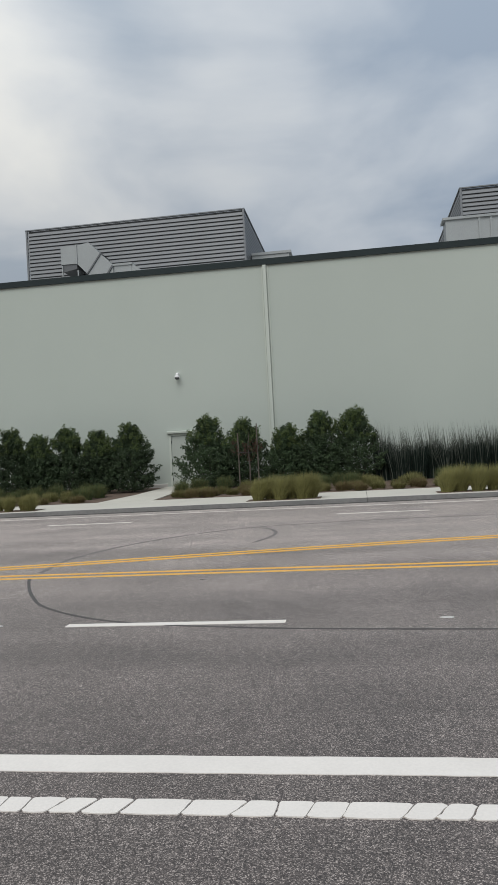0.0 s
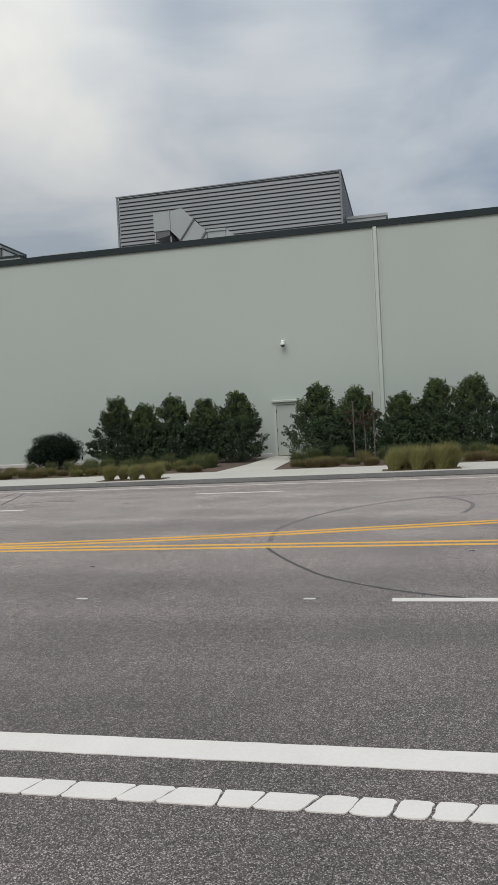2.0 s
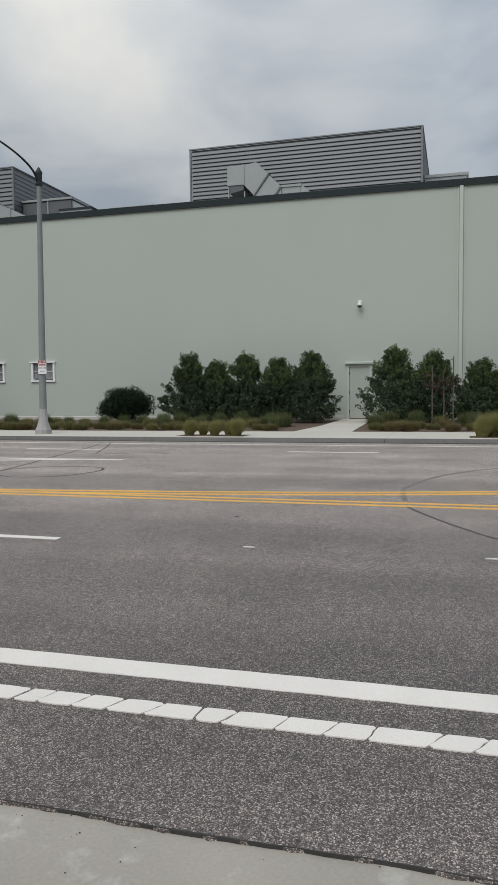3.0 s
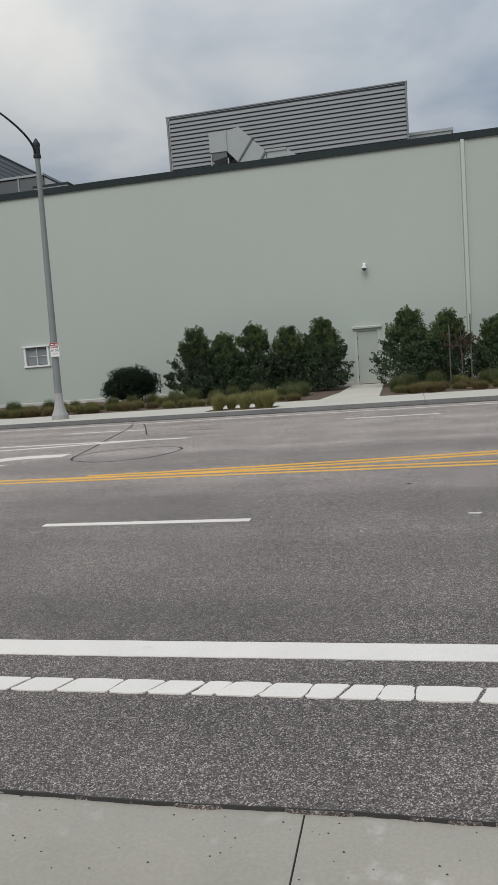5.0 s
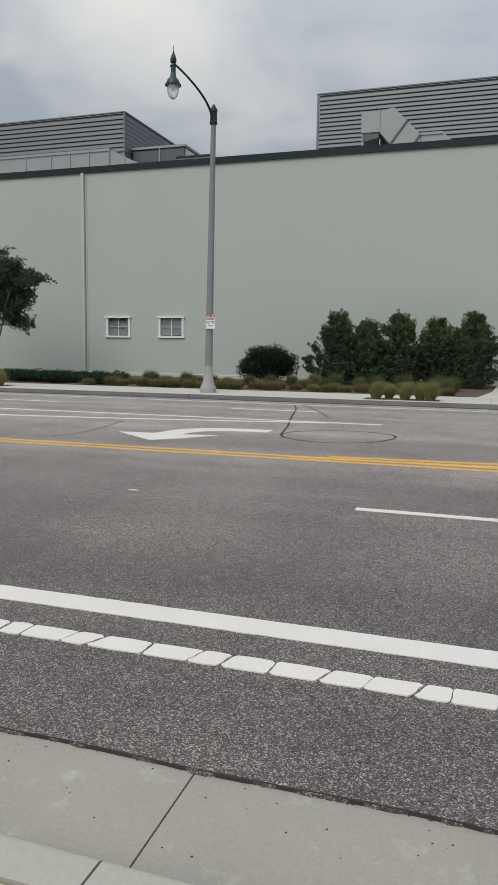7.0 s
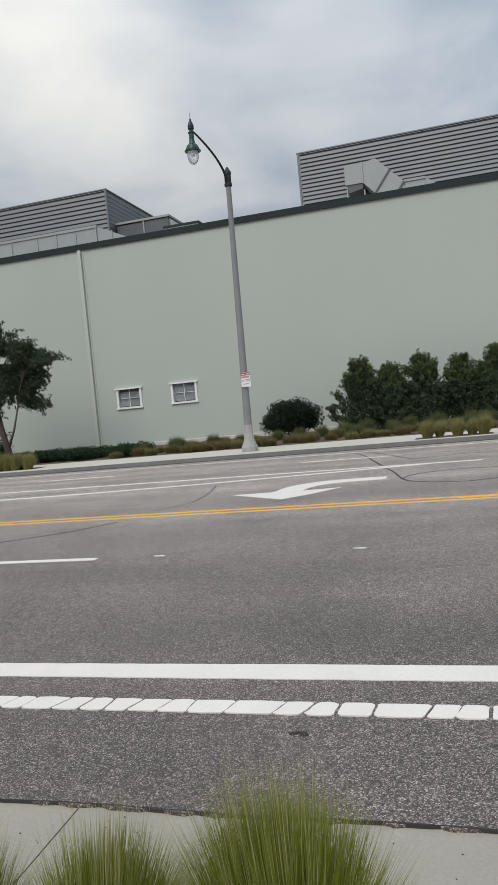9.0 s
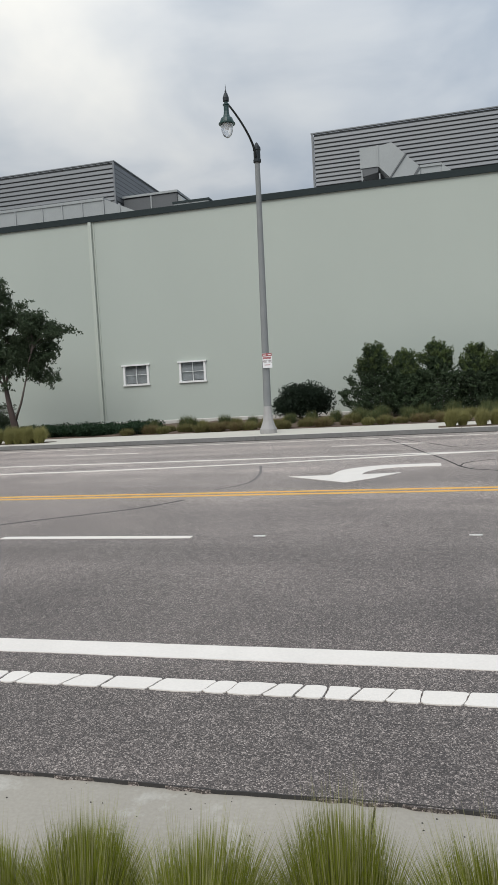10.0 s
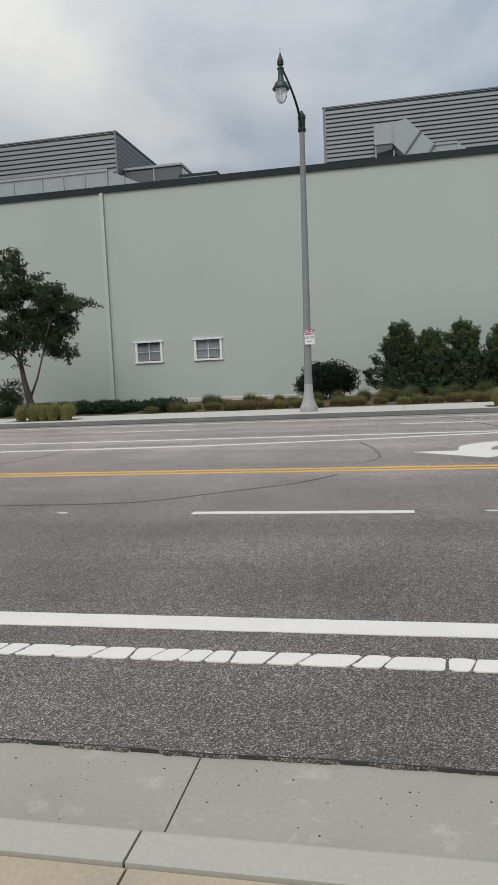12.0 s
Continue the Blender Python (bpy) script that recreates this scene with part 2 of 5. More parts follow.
M_SEAL_AND_SHADOW = material("crack_sealant_and_edge_shadow", (0.045, 0.042, 0.04), 0.95, var=0.2, big=5, grain=50, bump=0.2)
M_GUTTER = material("gutter_concrete", (0.365, 0.335, 0.285), 0.85, var=0.12, big=2.2, grain=70, bump=0.25, depth=0.003, stain=(0.475, 0.45, 0.4), stain_at=(0.58, 0.72))
M_KERB = material("kerb_concrete", (0.45, 0.424, 0.36), 0.8, var=0.1, big=1.1, grain=55, bump=0.2, depth=0.002)
M_WALK = material("tan_sidewalk_concrete", (0.47, 0.385, 0.268), 0.85, var=0.15, big=1.2, grain=60, bump=0.2, depth=0.002, stain=(0.37, 0.315, 0.235), stain_at=(0.48, 0.72))
M_FARWALK = material("pale_sidewalk_concrete", (0.56, 0.53, 0.46), 0.85, var=0.08, big=0.6, grain=30, bump=0.15)
M_FARKERB = material("grimy_kerb_concrete", (0.2, 0.193, 0.183), 0.85, var=0.2, big=0.8, grain=14, bump=0.15, stain=(0.17, 0.16, 0.15))
M_JOINT = material("joint_dirt_and_dark_line", (0.06, 0.055, 0.05), 0.95, var=0.2)
M_SOIL = material("bark_mulch_soil", (0.13, 0.09, 0.065), 0.95, var=0.35, big=2, grain=25, bump=0.9, depth=0.03)
M_EARTH = material("dry_ground", (0.2, 0.17, 0.13), 0.95, var=0.25, big=0.05, grain=3, bump=0.4)
M_WALL = material("sage_grey_stucco", (0.447, 0.485, 0.435), 0.9, var=0.045, big=0.22, grain=120, bump=0.12, depth=0.003, stretch=(1, 1, 0.45), spec=0.3)
M_TRIM = material("sage_grey_metal_paint", (0.485, 0.52, 0.46), 0.55, var=0.05, big=0.8, grain=30, bump=0.03)
M_DOOR = material("sage_door_paint", (0.4, 0.43, 0.385), 0.5, var=0.05, big=0.8, grain=30, bump=0.03)
M_CAP = material("dark_green_parapet_metal", (0.026, 0.036, 0.037), 0.6, var=0.12, big=0.5, grain=10, bump=0.03, spec=0.2)
M_WHITE = material("white_vinyl_frame", (0.8, 0.8, 0.78), 0.4, var=0.04, bump=0.02)
M_FOOTING = material("bare_footing_concrete", (0.52, 0.5, 0.46), 0.85, var=0.12)
M_LOUVRE = material("grey_louvre_metal", (0.185, 0.193, 0.2), 0.5, metal=0.15, var=0.09, big=0.6, grain=9, bump=0.03, each=0.12)
M_BACKING = material("dark_louvre_backing", (0.08, 0.083, 0.088), 0.9, var=0.1)
M_DUCT = material("galvanised_duct_metal", (0.33, 0.345, 0.34), 0.55, metal=0.25, var=0.1, big=0.9, grain=18, bump=0.04, each=0.1)
M_DARK_DUCT_AND_GAP = material("weathered_duct_and_gap_shade", (0.12, 0.125, 0.128), 0.6, metal=0.2, var=0.12, big=0.9, grain=18, bump=0.04)
M_ROOF = material("roof_membrane", (0.42, 0.42, 0.41), 0.9, var=0.12)
M_POLE = material("grey_concrete_lamp_pole", (0.22, 0.23, 0.228), 0.65, var=0.12, big=2.5, grain=140, bump=0.12, depth=0.002)
M_POLEBASE = material("pale_lamp_pole_foot", (0.35, 0.34, 0.33), 0.75, var=0.14, big=2.5, grain=90, bump=0.15, depth=0.002)
M_GREEN = material("dark_green_enamel", (0.018, 0.05, 0.045), 0.35, var=0.12, big=3, grain=30, bump=0.02)
M_DARKMETAL = material("dark_bronze_metal", (0.025, 0.03, 0.032), 0.45, metal=0.4, var=0.1)
M_SIGN = material("white_sign_sheet", (0.78, 0.78, 0.77), 0.4, var=0.04, bump=0.0)
M_RED = material("red_sign_ink", (0.3, 0.03, 0.03), 0.45, var=0.05, bump=0.0)
M_BLACKINK = material("dark_sign_ink", (0.09, 0.03, 0.03), 0.5, var=0.05, bump=0.0)
M_BARK = material("grey_brown_bark", (0.1, 0.082, 0.07), 0.9, var=0.3, big=4, grain=35, bump=0.6, depth=0.01, stretch=(1, 1, 0.35))
M_REDBARK = material("reddish_bark", (0.06, 0.042, 0.037), 0.9, var=0.3, big=4, grain=35, bump=0.5, depth=0.01, stretch=(1, 1, 0.35))
M_STAKE = material("weathered_wood_stake", (0.13, 0.11, 0.09), 0.85, var=0.2, grain=30, stretch=(1, 1, 0.2))
M_DRYLEAF = material("pale_dry_leaf", (0.62, 0.56, 0.4), 0.7, var=0.2, big=30, grain=90, bump=0.2, depth=0.002, stain=(0.3, 0.24, 0.12), stain_at=(0.6, 0.7))
M_PEBBLE = material("road_grit", (0.05, 0.044, 0.036), 0.9, var=0.3, each=0.3)


def leaf_material(name, color, rough=0.5, each=0.5, var=0.45, through=0.25):
    m = material(name, color, rough, var=var, big=1.2, grain=6, bump=0.0, each=each, spec=0.25)
    b = m.node_tree.nodes["Principled BSDF"]
    b.inputs["Subsurface Weight"].default_value = 0.0
    b.inputs["Transmission Weight"].default_value = 0.0
    out = m.node_tree.nodes["Material Output"]
    tr, mixer = m.node_tree.nodes.new("ShaderNodeBsdfTranslucent"), m.node_tree.nodes.new("ShaderNodeMixShader")
    link = b.inputs["Base Color"].links[0].from_socket
    m.node_tree.links.new(link, tr.inputs["Color"])
    mixer.inputs[0].default_value = through
    m.node_tree.links.new(b.outputs[0], mixer.inputs[1])
    m.node_tree.links.new(tr.outputs[0], mixer.inputs[2])
    m.node_tree.links.new(mixer.outputs[0], out.inputs["Surface"])
    return m


M_HOLLY = leaf_material("dark_glossy_shrub_leaf", (0.047, 0.072, 0.034), 0.5, var=0.8, through=0.12)
M_HOLLY_NEW = leaf_material("young_yellow_green_shrub_leaf", (0.085, 0.115, 0.04), 0.5, var=0.6, through=0.2)
M_SHRUB = leaf_material("deep_green_shrub_leaf", (0.014, 0.026, 0.013), 0.6)
M_TREELEAF = leaf_material("dull_green_tree_leaf", (0.045, 0.066, 0.034), 0.5)
M_HEDGE = leaf_material("dark_ground_cover_leaf", (0.02, 0.045, 0.019), 0.5)
M_REED = leaf_material("dark_blue_green_reed", (0.012, 0.022, 0.016), 0.6, through=0.1)
M_REEDTIP = leaf_material("pale_reed_tip", (0.1, 0.11, 0.09), 0.7, through=0.1)
M_GRASS = leaf_material("olive_bunch_grass", (0.185, 0.18, 0.07), 0.6)
M_GRASS_DRY = leaf_material("brown_green_bunch_grass", (0.195, 0.15, 0.075), 0.65)
M_GRASS_PALE = leaf_material("straw_green_grass", (0.28, 0.265, 0.115), 0.6)
M_GRASS_SOFT = leaf_material("soft_green_grass", (0.095, 0.125, 0.055), 0.6)
M_GRASS_STRAW = leaf_material("straw_olive_grass", (0.25, 0.24, 0.09), 0.6)
M_FEATHER = leaf_material("bright_feather_grass", (0.245, 0.275, 0.036), 0.55, through=0.4)
M_FEATHER_TIP = leaf_material("pale_feather_grass_seed_blade", (0.42, 0.4, 0.2), 0.6, through=0.4)
M_REDLEAF = leaf_material("reddish_dry_leaf", (0.1, 0.06, 0.042), 0.6)

M_GLASS = bpy.data.materials.new("window_glass")
M_GLASS.use_nodes = True
gb = M_GLASS.node_tree.nodes["Principled BSDF"]
gb.inputs["Base Color"].default_value = (0.92, 0.95, 0.95, 1)
gb.inputs["Roughness"].default_value, gb.inputs["Transmission Weight"].default_value, gb.inputs["IOR"].default_value = 0.02, 1.0, 1.45
M_GLOBE = bpy.data.materials.new("frosted_lamp_globe")
M_GLOBE.use_nodes = True
gb = M_GLOBE.node_tree.nodes["Principled BSDF"]
gb.inputs["Base Color"].default_value = (0.86, 0.88, 0.9, 1)
gb.inputs["Roughness"].default_value, gb.inputs["Transmission Weight"].default_value, gb.inputs["IOR"].default_value = 0.3, 0.75, 1.3
M_BLIND = material("pale_grey_blind", (0.16, 0.17, 0.178), 0.6, var=0.06)

# ---- mesh helpers ----


def link_mesh(name, me, mats, parent=None, label="", smooth=False):
    for m in (mats if isinstance(mats, (list, tuple)) else [mats]):
        me.materials.append(m)
    if smooth:
        me.polygons.foreach_set("use_smooth", [True] * len(me.polygons))
    ob = new(name, me)
    ob.parent = parent
    if label:
        ob["label"] = label
    return ob


def part(name, bm, mats, parent=None, label="", smooth=False, bevel=0.0):
    if bevel:
        sharp = [e for e in bm.edges if len(e.link_faces) == 2 and e.calc_face_angle(0) > 0.5]
        bmesh.ops.bevel(bm, geom=sharp, offset=bevel, segments=2, affect="EDGES", profile=0.6)
    bmesh.ops.recalc_face_normals(bm, faces=bm.faces)
    me = bpy.data.meshes.new(name)
    bm.to_mesh(me)
    bm.free()
    return link_mesh(name, me, mats, parent, label, smooth)


def holder(name, x, y, z, label, category, group="", kind="", rz=0.0):
    ob = new(name)
    ob.empty_display_size = 0.2
    ob.matrix_world = pose(x, y, z, 0, 0, rz)
    return tagged(ob, label, category, group, kind)


def box(bm, x0, x1, y0, y1, z0, z1):
    v = [bm.verts.new((x, y, z)) for z in (z0, z1) for x, y in ((x0, y0), (x1, y0), (x1, y1), (x0, y1))]
    for f in ((3, 2, 1, 0), (4, 5, 6, 7), (0, 1, 5, 4), (1, 2, 6, 5), (2, 3, 7, 6), (3, 0, 4, 7)):
        bm.faces.new([v[i] for i in f])
    return bm


def boxed(*dims):
    return box(bmesh.new(), *dims)


def prism(bm, outline, axis, lo, hi):
    """An outline of (u, v) pairs drawn out along an axis: x takes (y, z), y takes (x, z), z takes (x, y)."""
    def place(u, v, w):
        return {"x": (w, u, v), "y": (u, w, v), "z": (u, v, w)}[axis]
    a = [bm.verts.new(place(u, v, lo)) for u, v in outline]
    b = [bm.verts.new(place(u, v, hi)) for u, v in outline]
    bm.faces.new(a)
    bm.faces.new(b[::-1])
    for i in range(len(a)):
        j = (i + 1) % len(a)
        bm.faces.new((a[i], b[i], b[j], a[j]))
    return bm


def lathe(bm, profile, sides=20, x=0.0, y=0.0, cap=True):
    rings = [[bm.verts.new((x + r * math.cos(2 * math.pi * k / sides), y + r * math.sin(2 * math.pi * k / sides), z)) for k in range(sides)] for r, z in profile]
    for a, b in zip(rings, rings[1:]):
        for k in range(sides):
            bm.faces.new((a[k], a[(k + 1) % sides], b[(k + 1) % sides], b[k]))
    if cap:
        bm.faces.new(rings[0][::-1])
        bm.faces.new(rings[-1])
    return bm


def tube(bm, points, radii, sides=8):
    """A tapered tube along points, closed at both ends."""
    pts = [Vector(p) for p in points]
    rings = []
    for i, p in enumerate(pts):
        d = (pts[min(i + 1, len(pts) - 1)] - pts[max(i - 1, 0)]).normalized()
        u = d.orthogonal().normalized() if i == 0 else (u - d * u.dot(d)).normalized()
        w = d.cross(u)
        rings.append([bm.verts.new(p + radii[i] * (u * math.cos(2 * math.pi * k / sides) + w * math.sin(2 * math.pi * k / sides))) for k in range(sides)])
    for a, b in zip(rings, rings[1:]):
        for k in range(sides):
            bm.faces.new((a[k], a[(k + 1) % sides], b[(k + 1) % sides], b[k]))
    bm.faces.new(rings[0][::-1])
    bm.faces.new(rings[-1])
    return bm


def road_z(y):
    return 0.06 - (0.0017 if y < 11.5 else 0.0005) * (y - 11.5) ** 2


def strip(bm, pts, width, lift, step=None, rng=None, rough=0.0):
    """A flat painted strip on the road along points (x, y), with an uneven edge."""
    pts = [Vector((*p, 0)) for p in pts]
    rows = []
    for i, p in enumerate(pts):
        d = (pts[min(i + 1, len(pts) - 1)] - pts[max(i - 1, 0)]).normalized()
        n = Vector((-d.y, d.x, 0))
        w = width[i] if isinstance(width, (list, tuple)) else width
        row = []
        for s in (-1, 1):
            q = p + n * s * (w / 2 + (rng.uniform(-rough, rough) if rng else 0))
            row.append((bm.verts.new((q.x, q.y, road_z(q.y) + lift)), bm.verts.new((q.x, q.y, road_z(q.y) - 0.02))))
        rows.append(row)
    for a, b in zip(rows, rows[1:]):
        bm.faces.new((a[0][0], b[0][0], b[1][0], a[1][0]))
        bm.faces.new((a[0][1], b[0][1], b[0][0], a[0][0]))
        bm.faces.new((a[1][0], b[1][0], b[1][1], a[1][1]))
    for r in (rows[0], rows[-1]):
        bm.faces.new((r[0][0], r[1][0], r[1][1], r[0][1]))
    return bm


def line(x0, y0, x1, y1, n):
    return [(x0 + (x1 - x0) * k / n, y0 + (y1 - y0) * k / n) for k in range(n + 1)]


def smooth_path(pts, per=10):
    """Points along a Catmull-Rom curve through pts."""
    out, p = [], [pts[0]] + list(pts) + [pts[-1]]
    for a, b, c, d in zip(p, p[1:], p[2:], p[3:]):
        for k in range(per):
            t = k / per
            out.append(tuple(0.5 * (2 * b[i] + (c[i] - a[i]) * t + (2 * a[i] - 5 * b[i] + 4 * c[i] - d[i]) * t * t + (3 * b[i] - a[i] - 3 * c[i] + d[i]) * t ** 3) for i in range(len(b))))
    return out + [pts[-1]]


# ---- the ground, road, kerbs and walks ----
X0, X1 = -160.0, 150.0
EDGE, KERB, WALK_Z = 2.37, 1.65, 0.07            # near edge of the asphalt, near kerb's street edge, near walk's height
FKERB, FWALK_Z, FBACK = 21.6, 0.12, 25.3         # far kerb, far walk's height and back edge
WALL = 32.72


def ground():
    bm = bmesh.new()
    s = 2500
    ring = [(-s, -s), (s, -s), (s, s), (-s, s)]
    bm.faces.new([bm.verts.new((x, y, -0.35)) for x, y in ring])
    tagged(part("ground", bm, M_EARTH), "dry bare ground reaching to the horizon", "ground", kind="structure")


def road():
    rng = random.Random(3)
    bm = bmesh.new()
    ys = [EDGE] + [EDGE + (FKERB - 0.5 - EDGE) * k / 24 for k in range(1, 25)]
    xs = [X0, -60, -40] + [-30 + 0.06 * k for k in range(701)] + [40, 70, X1]
    low = [bm.verts.new((x, EDGE + rng.uniform(-0.011, 0.012) + 0.006 * math.sin(x * 5.1) + 0.007 * math.sin(x * 0.55), -0.2)) for x in xs]
    top = [bm.verts.new((v.co.x, v.co.y + 0.006, road_z(EDGE))) for v in low]
    rows = [low, top] + [[bm.verts.new((x, y, road_z(y))) for x in xs] for y in ys[1:]]
    for a, b in zip(rows, rows[1:]):
        for k in range(len(xs) - 1):
            bm.faces.new((a[k], a[k + 1], b[k + 1], b[k]))
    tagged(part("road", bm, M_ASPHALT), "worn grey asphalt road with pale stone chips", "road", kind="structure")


def slab_row(bm, outline, xs, gap=0.006):
    """Slabs of one section (y, z) along x, parted by narrow joints."""
    for a, b in zip(xs, xs[1:]):
        prism(bm, outline, "x", a + gap, b - gap)
    return bm


def near_side():
    joints = [-15.05 + 3.03 * k for k in range(-14, 21)]
    gutter = holder("gutter", 0, 0, 0, "grey concrete gutter pan with scuffs and joints", "gutter", kind="structure")
    kerb = holder("kerb", 0, 0, 0, "pale concrete kerb with rounded edge", "kerb", kind="structure")
    walk_ = holder("sidewalk", 0, 0, 0, "tan concrete sidewalk in square slabs", "sidewalk", kind="structure")
    gz, fz = road_z(EDGE) - 0.012, road_z(EDGE) - 0.035
    for a, b in zip(joints, joints[1:]):
        part("gutter_slab", prism(bmesh.new(), [(EDGE + 0.1, -0.25), (EDGE + 0.1, gz + 0.002), (KERB + 0.1, fz), (KERB + 0.02, fz + 0.012), (KERB + 0.02, -0.25)], "x", a + 0.0035, b - 0.0035), M_GUTTER, gutter)
        arc = [(KERB + 0.03 - 0.03 * (1 - math.cos(q)) - 0.0, WALK_Z - 0.03 + 0.03 * math.sin(q)) for q in (0, 0.4, 0.8, 1.2, 1.57)]
        part("kerb_stone", prism(bmesh.new(), [(KERB + 0.085, -0.25), (KERB + 0.075, fz + 0.008)] + arc + [(KERB - 0.131, WALK_Z), (KERB - 0.131, -0.25)], "x", a + 0.034, b + 0.026), M_KERB, kerb)
    part("joint_fill", boxed(X0, X1, KERB + 0.015, EDGE + 0.04, -0.3, -0.122), M_JOINT, gutter, "dark dirt in the joints")
    part("joint_fill", boxed(X0, X1, KERB - 0.13, KERB + 0.02, -0.3, WALK_Z - 0.02), M_JOINT, kerb, "dark dirt in the joints")
    cuts = [-15.005 + 0.9 * k for k in range(-40, 45)]
    back, bed0, bed1 = KERB - 0.147, -13.23, -10.53
    for a, b in zip(cuts, cuts[1:]):
        for y0, y1 in ((back - 1.5, back), (back - 3.0, back - 1.51)):
            runs = [(a, b, y1)]
            if y1 == back and a < bed1 - 0.1 and b > bed0 + 0.1:
                runs = [(max(a, bed0), b, 0.85)] + ([(a, bed0, y1)] if a < bed0 else [])
            for p, q, y in runs:
                part("walk_slab", boxed(p + 0.004, q - 0.004, y0, y, -0.2, WALK_Z - 0.004), M_WALK, walk_, bevel=0.004)
    part("joint_fill", boxed(X0, X1, back - 3.0, 0.845, -0.3, WALK_Z - 0.03), M_JOINT, walk_, "dark dirt in the joints")
    for p, q in ((X0, bed0 - 0.005), (bed1 + 0.005, X1)):
        part("joint_fill", boxed(p, q, 0.8451, back - 0.002, -0.3, WALK_Z - 0.031), M_JOINT, walk_)
    tagged(part("planting_strip", boxed(bed0, bed1, 0.855, KERB - 0.14, -0.3, WALK_Z - 0.035), M_SOIL), "narrow bed of brown mulch beside the kerb", "planting bed", kind="structure")


def far_side():
    part_x = [-60 + 6.1 * k for k in range(17)]
    kerb = holder("far_kerb", 0, 0, 0, "grimy grey concrete kerb along the street", "kerb", kind="structure")
    g0, g1 = FKERB - 0.52, FKERB + 0.02
    part("gutter_pan", prism(bmesh.new(), [(g0, -0.3), (g0, road_z(g0) + 0.004), (g1, road_z(g0) - 0.03), (g1, -0.3)], "x", X0, X1), M_FARKERB, kerb, "grey gutter pan")
    # narrow darker strip where the kerb face meets the gutter pan
    part("foot_line", boxed(X0, X1, FKERB - 0.07, FKERB - 0.002, -0.2, road_z(g0) - 0.012), M_JOINT, kerb, "thin dark line along the kerb foot")
    for a, b in zip(part_x, part_x[1:]):
        arc = [(FKERB + 0.04 - 0.03 * math.sin(q), FWALK_Z - 0.03 * (1 - math.cos(1.57 - q)) ) for q in (1.57, 1.1, 0.6, 0)]
        part("kerb_stone", prism(bmesh.new(), [(FKERB, -0.3)] + arc + [(FKERB + 0.16, FWALK_Z), (FKERB + 0.16, -0.3)], "x", a + 0.005, b - 0.005), M_FARKERB, kerb)
    w = holder("far_sidewalk", 0, 0, 0, "pale concrete sidewalk beside the planting bed", "sidewalk", kind="structure")
    cuts = [-60 + 3.05 * k for k in range(33)]
    for a, b in zip(cuts, cuts[1:]):
        part("walk_slab", boxed(a + 0.006, b - 0.006, FKERB + 0.17, FBACK, -0.2, FWALK_Z - 0.003), M_FARWALK, w)
    part("joint_fill", boxed(X0, X1, FKERB + 0.16, FBACK, -0.3, FWALK_Z - 0.02), M_JOINT, w, "dark dirt in the joints")
    bm = bmesh.new()
    prism(bm, [(-8.6, FBACK), (-6.55, FBACK), (-6.6, WALL + 0.02), (-7.95, WALL + 0.02), (-8.15, FBACK + 3.0)], "z", -0.2, 0.0)
    for v in bm.verts:
        if v.co.z > -0.1:
            v.co.z = bed_z(v.co.y) + 0.03
    tagged(part("door_path", bm, M_FARWALK), "pale concrete path from the sidewalk to the door", "path", kind="structure")


def bed_z(y):
    return FWALK_Z - 0.03 + (y - FBACK) * 0.022


def planting_bed():
    rng = random.Random(8)
    bm = bmesh.new()
    nx, ny = 320, 14
    grid = []
    for j in range(ny + 1):
        y = FBACK + (WALL + 0.05 - FBACK) * j / ny
        row = []
        for i in range(nx + 1):
            x = -62 + 100 * i / nx
            lift = 0.0 if -9.2 < x < -6.2 or j in (0,) else rng.uniform(-0.025, 0.045)
            row.append(bm.verts.new((x, y, bed_z(y) + lift)))
        grid.append(row)
    for a, b in zip(grid, grid[1:]):
        for i in range(nx):
            bm.faces.new((a[i], a[i + 1], b[i + 1], b[i]))
    tagged(part("planting_bed", bm, M_SOIL, smooth=True), "brown mulch bed between the sidewalk and the wall", "planting bed", kind="structure")


def verge():
    tagged(part("verge", boxed(X0, X1, -60, KERB - 0.147 - 3.005, -0.34, WALK_Z - 0.02), M_EARTH), "strip of dry ground behind the sidewalk", "ground", kind="structure")


ground()
verge()
road()
near_side()
far_side()
planting_bed()

# ---- road markings ----


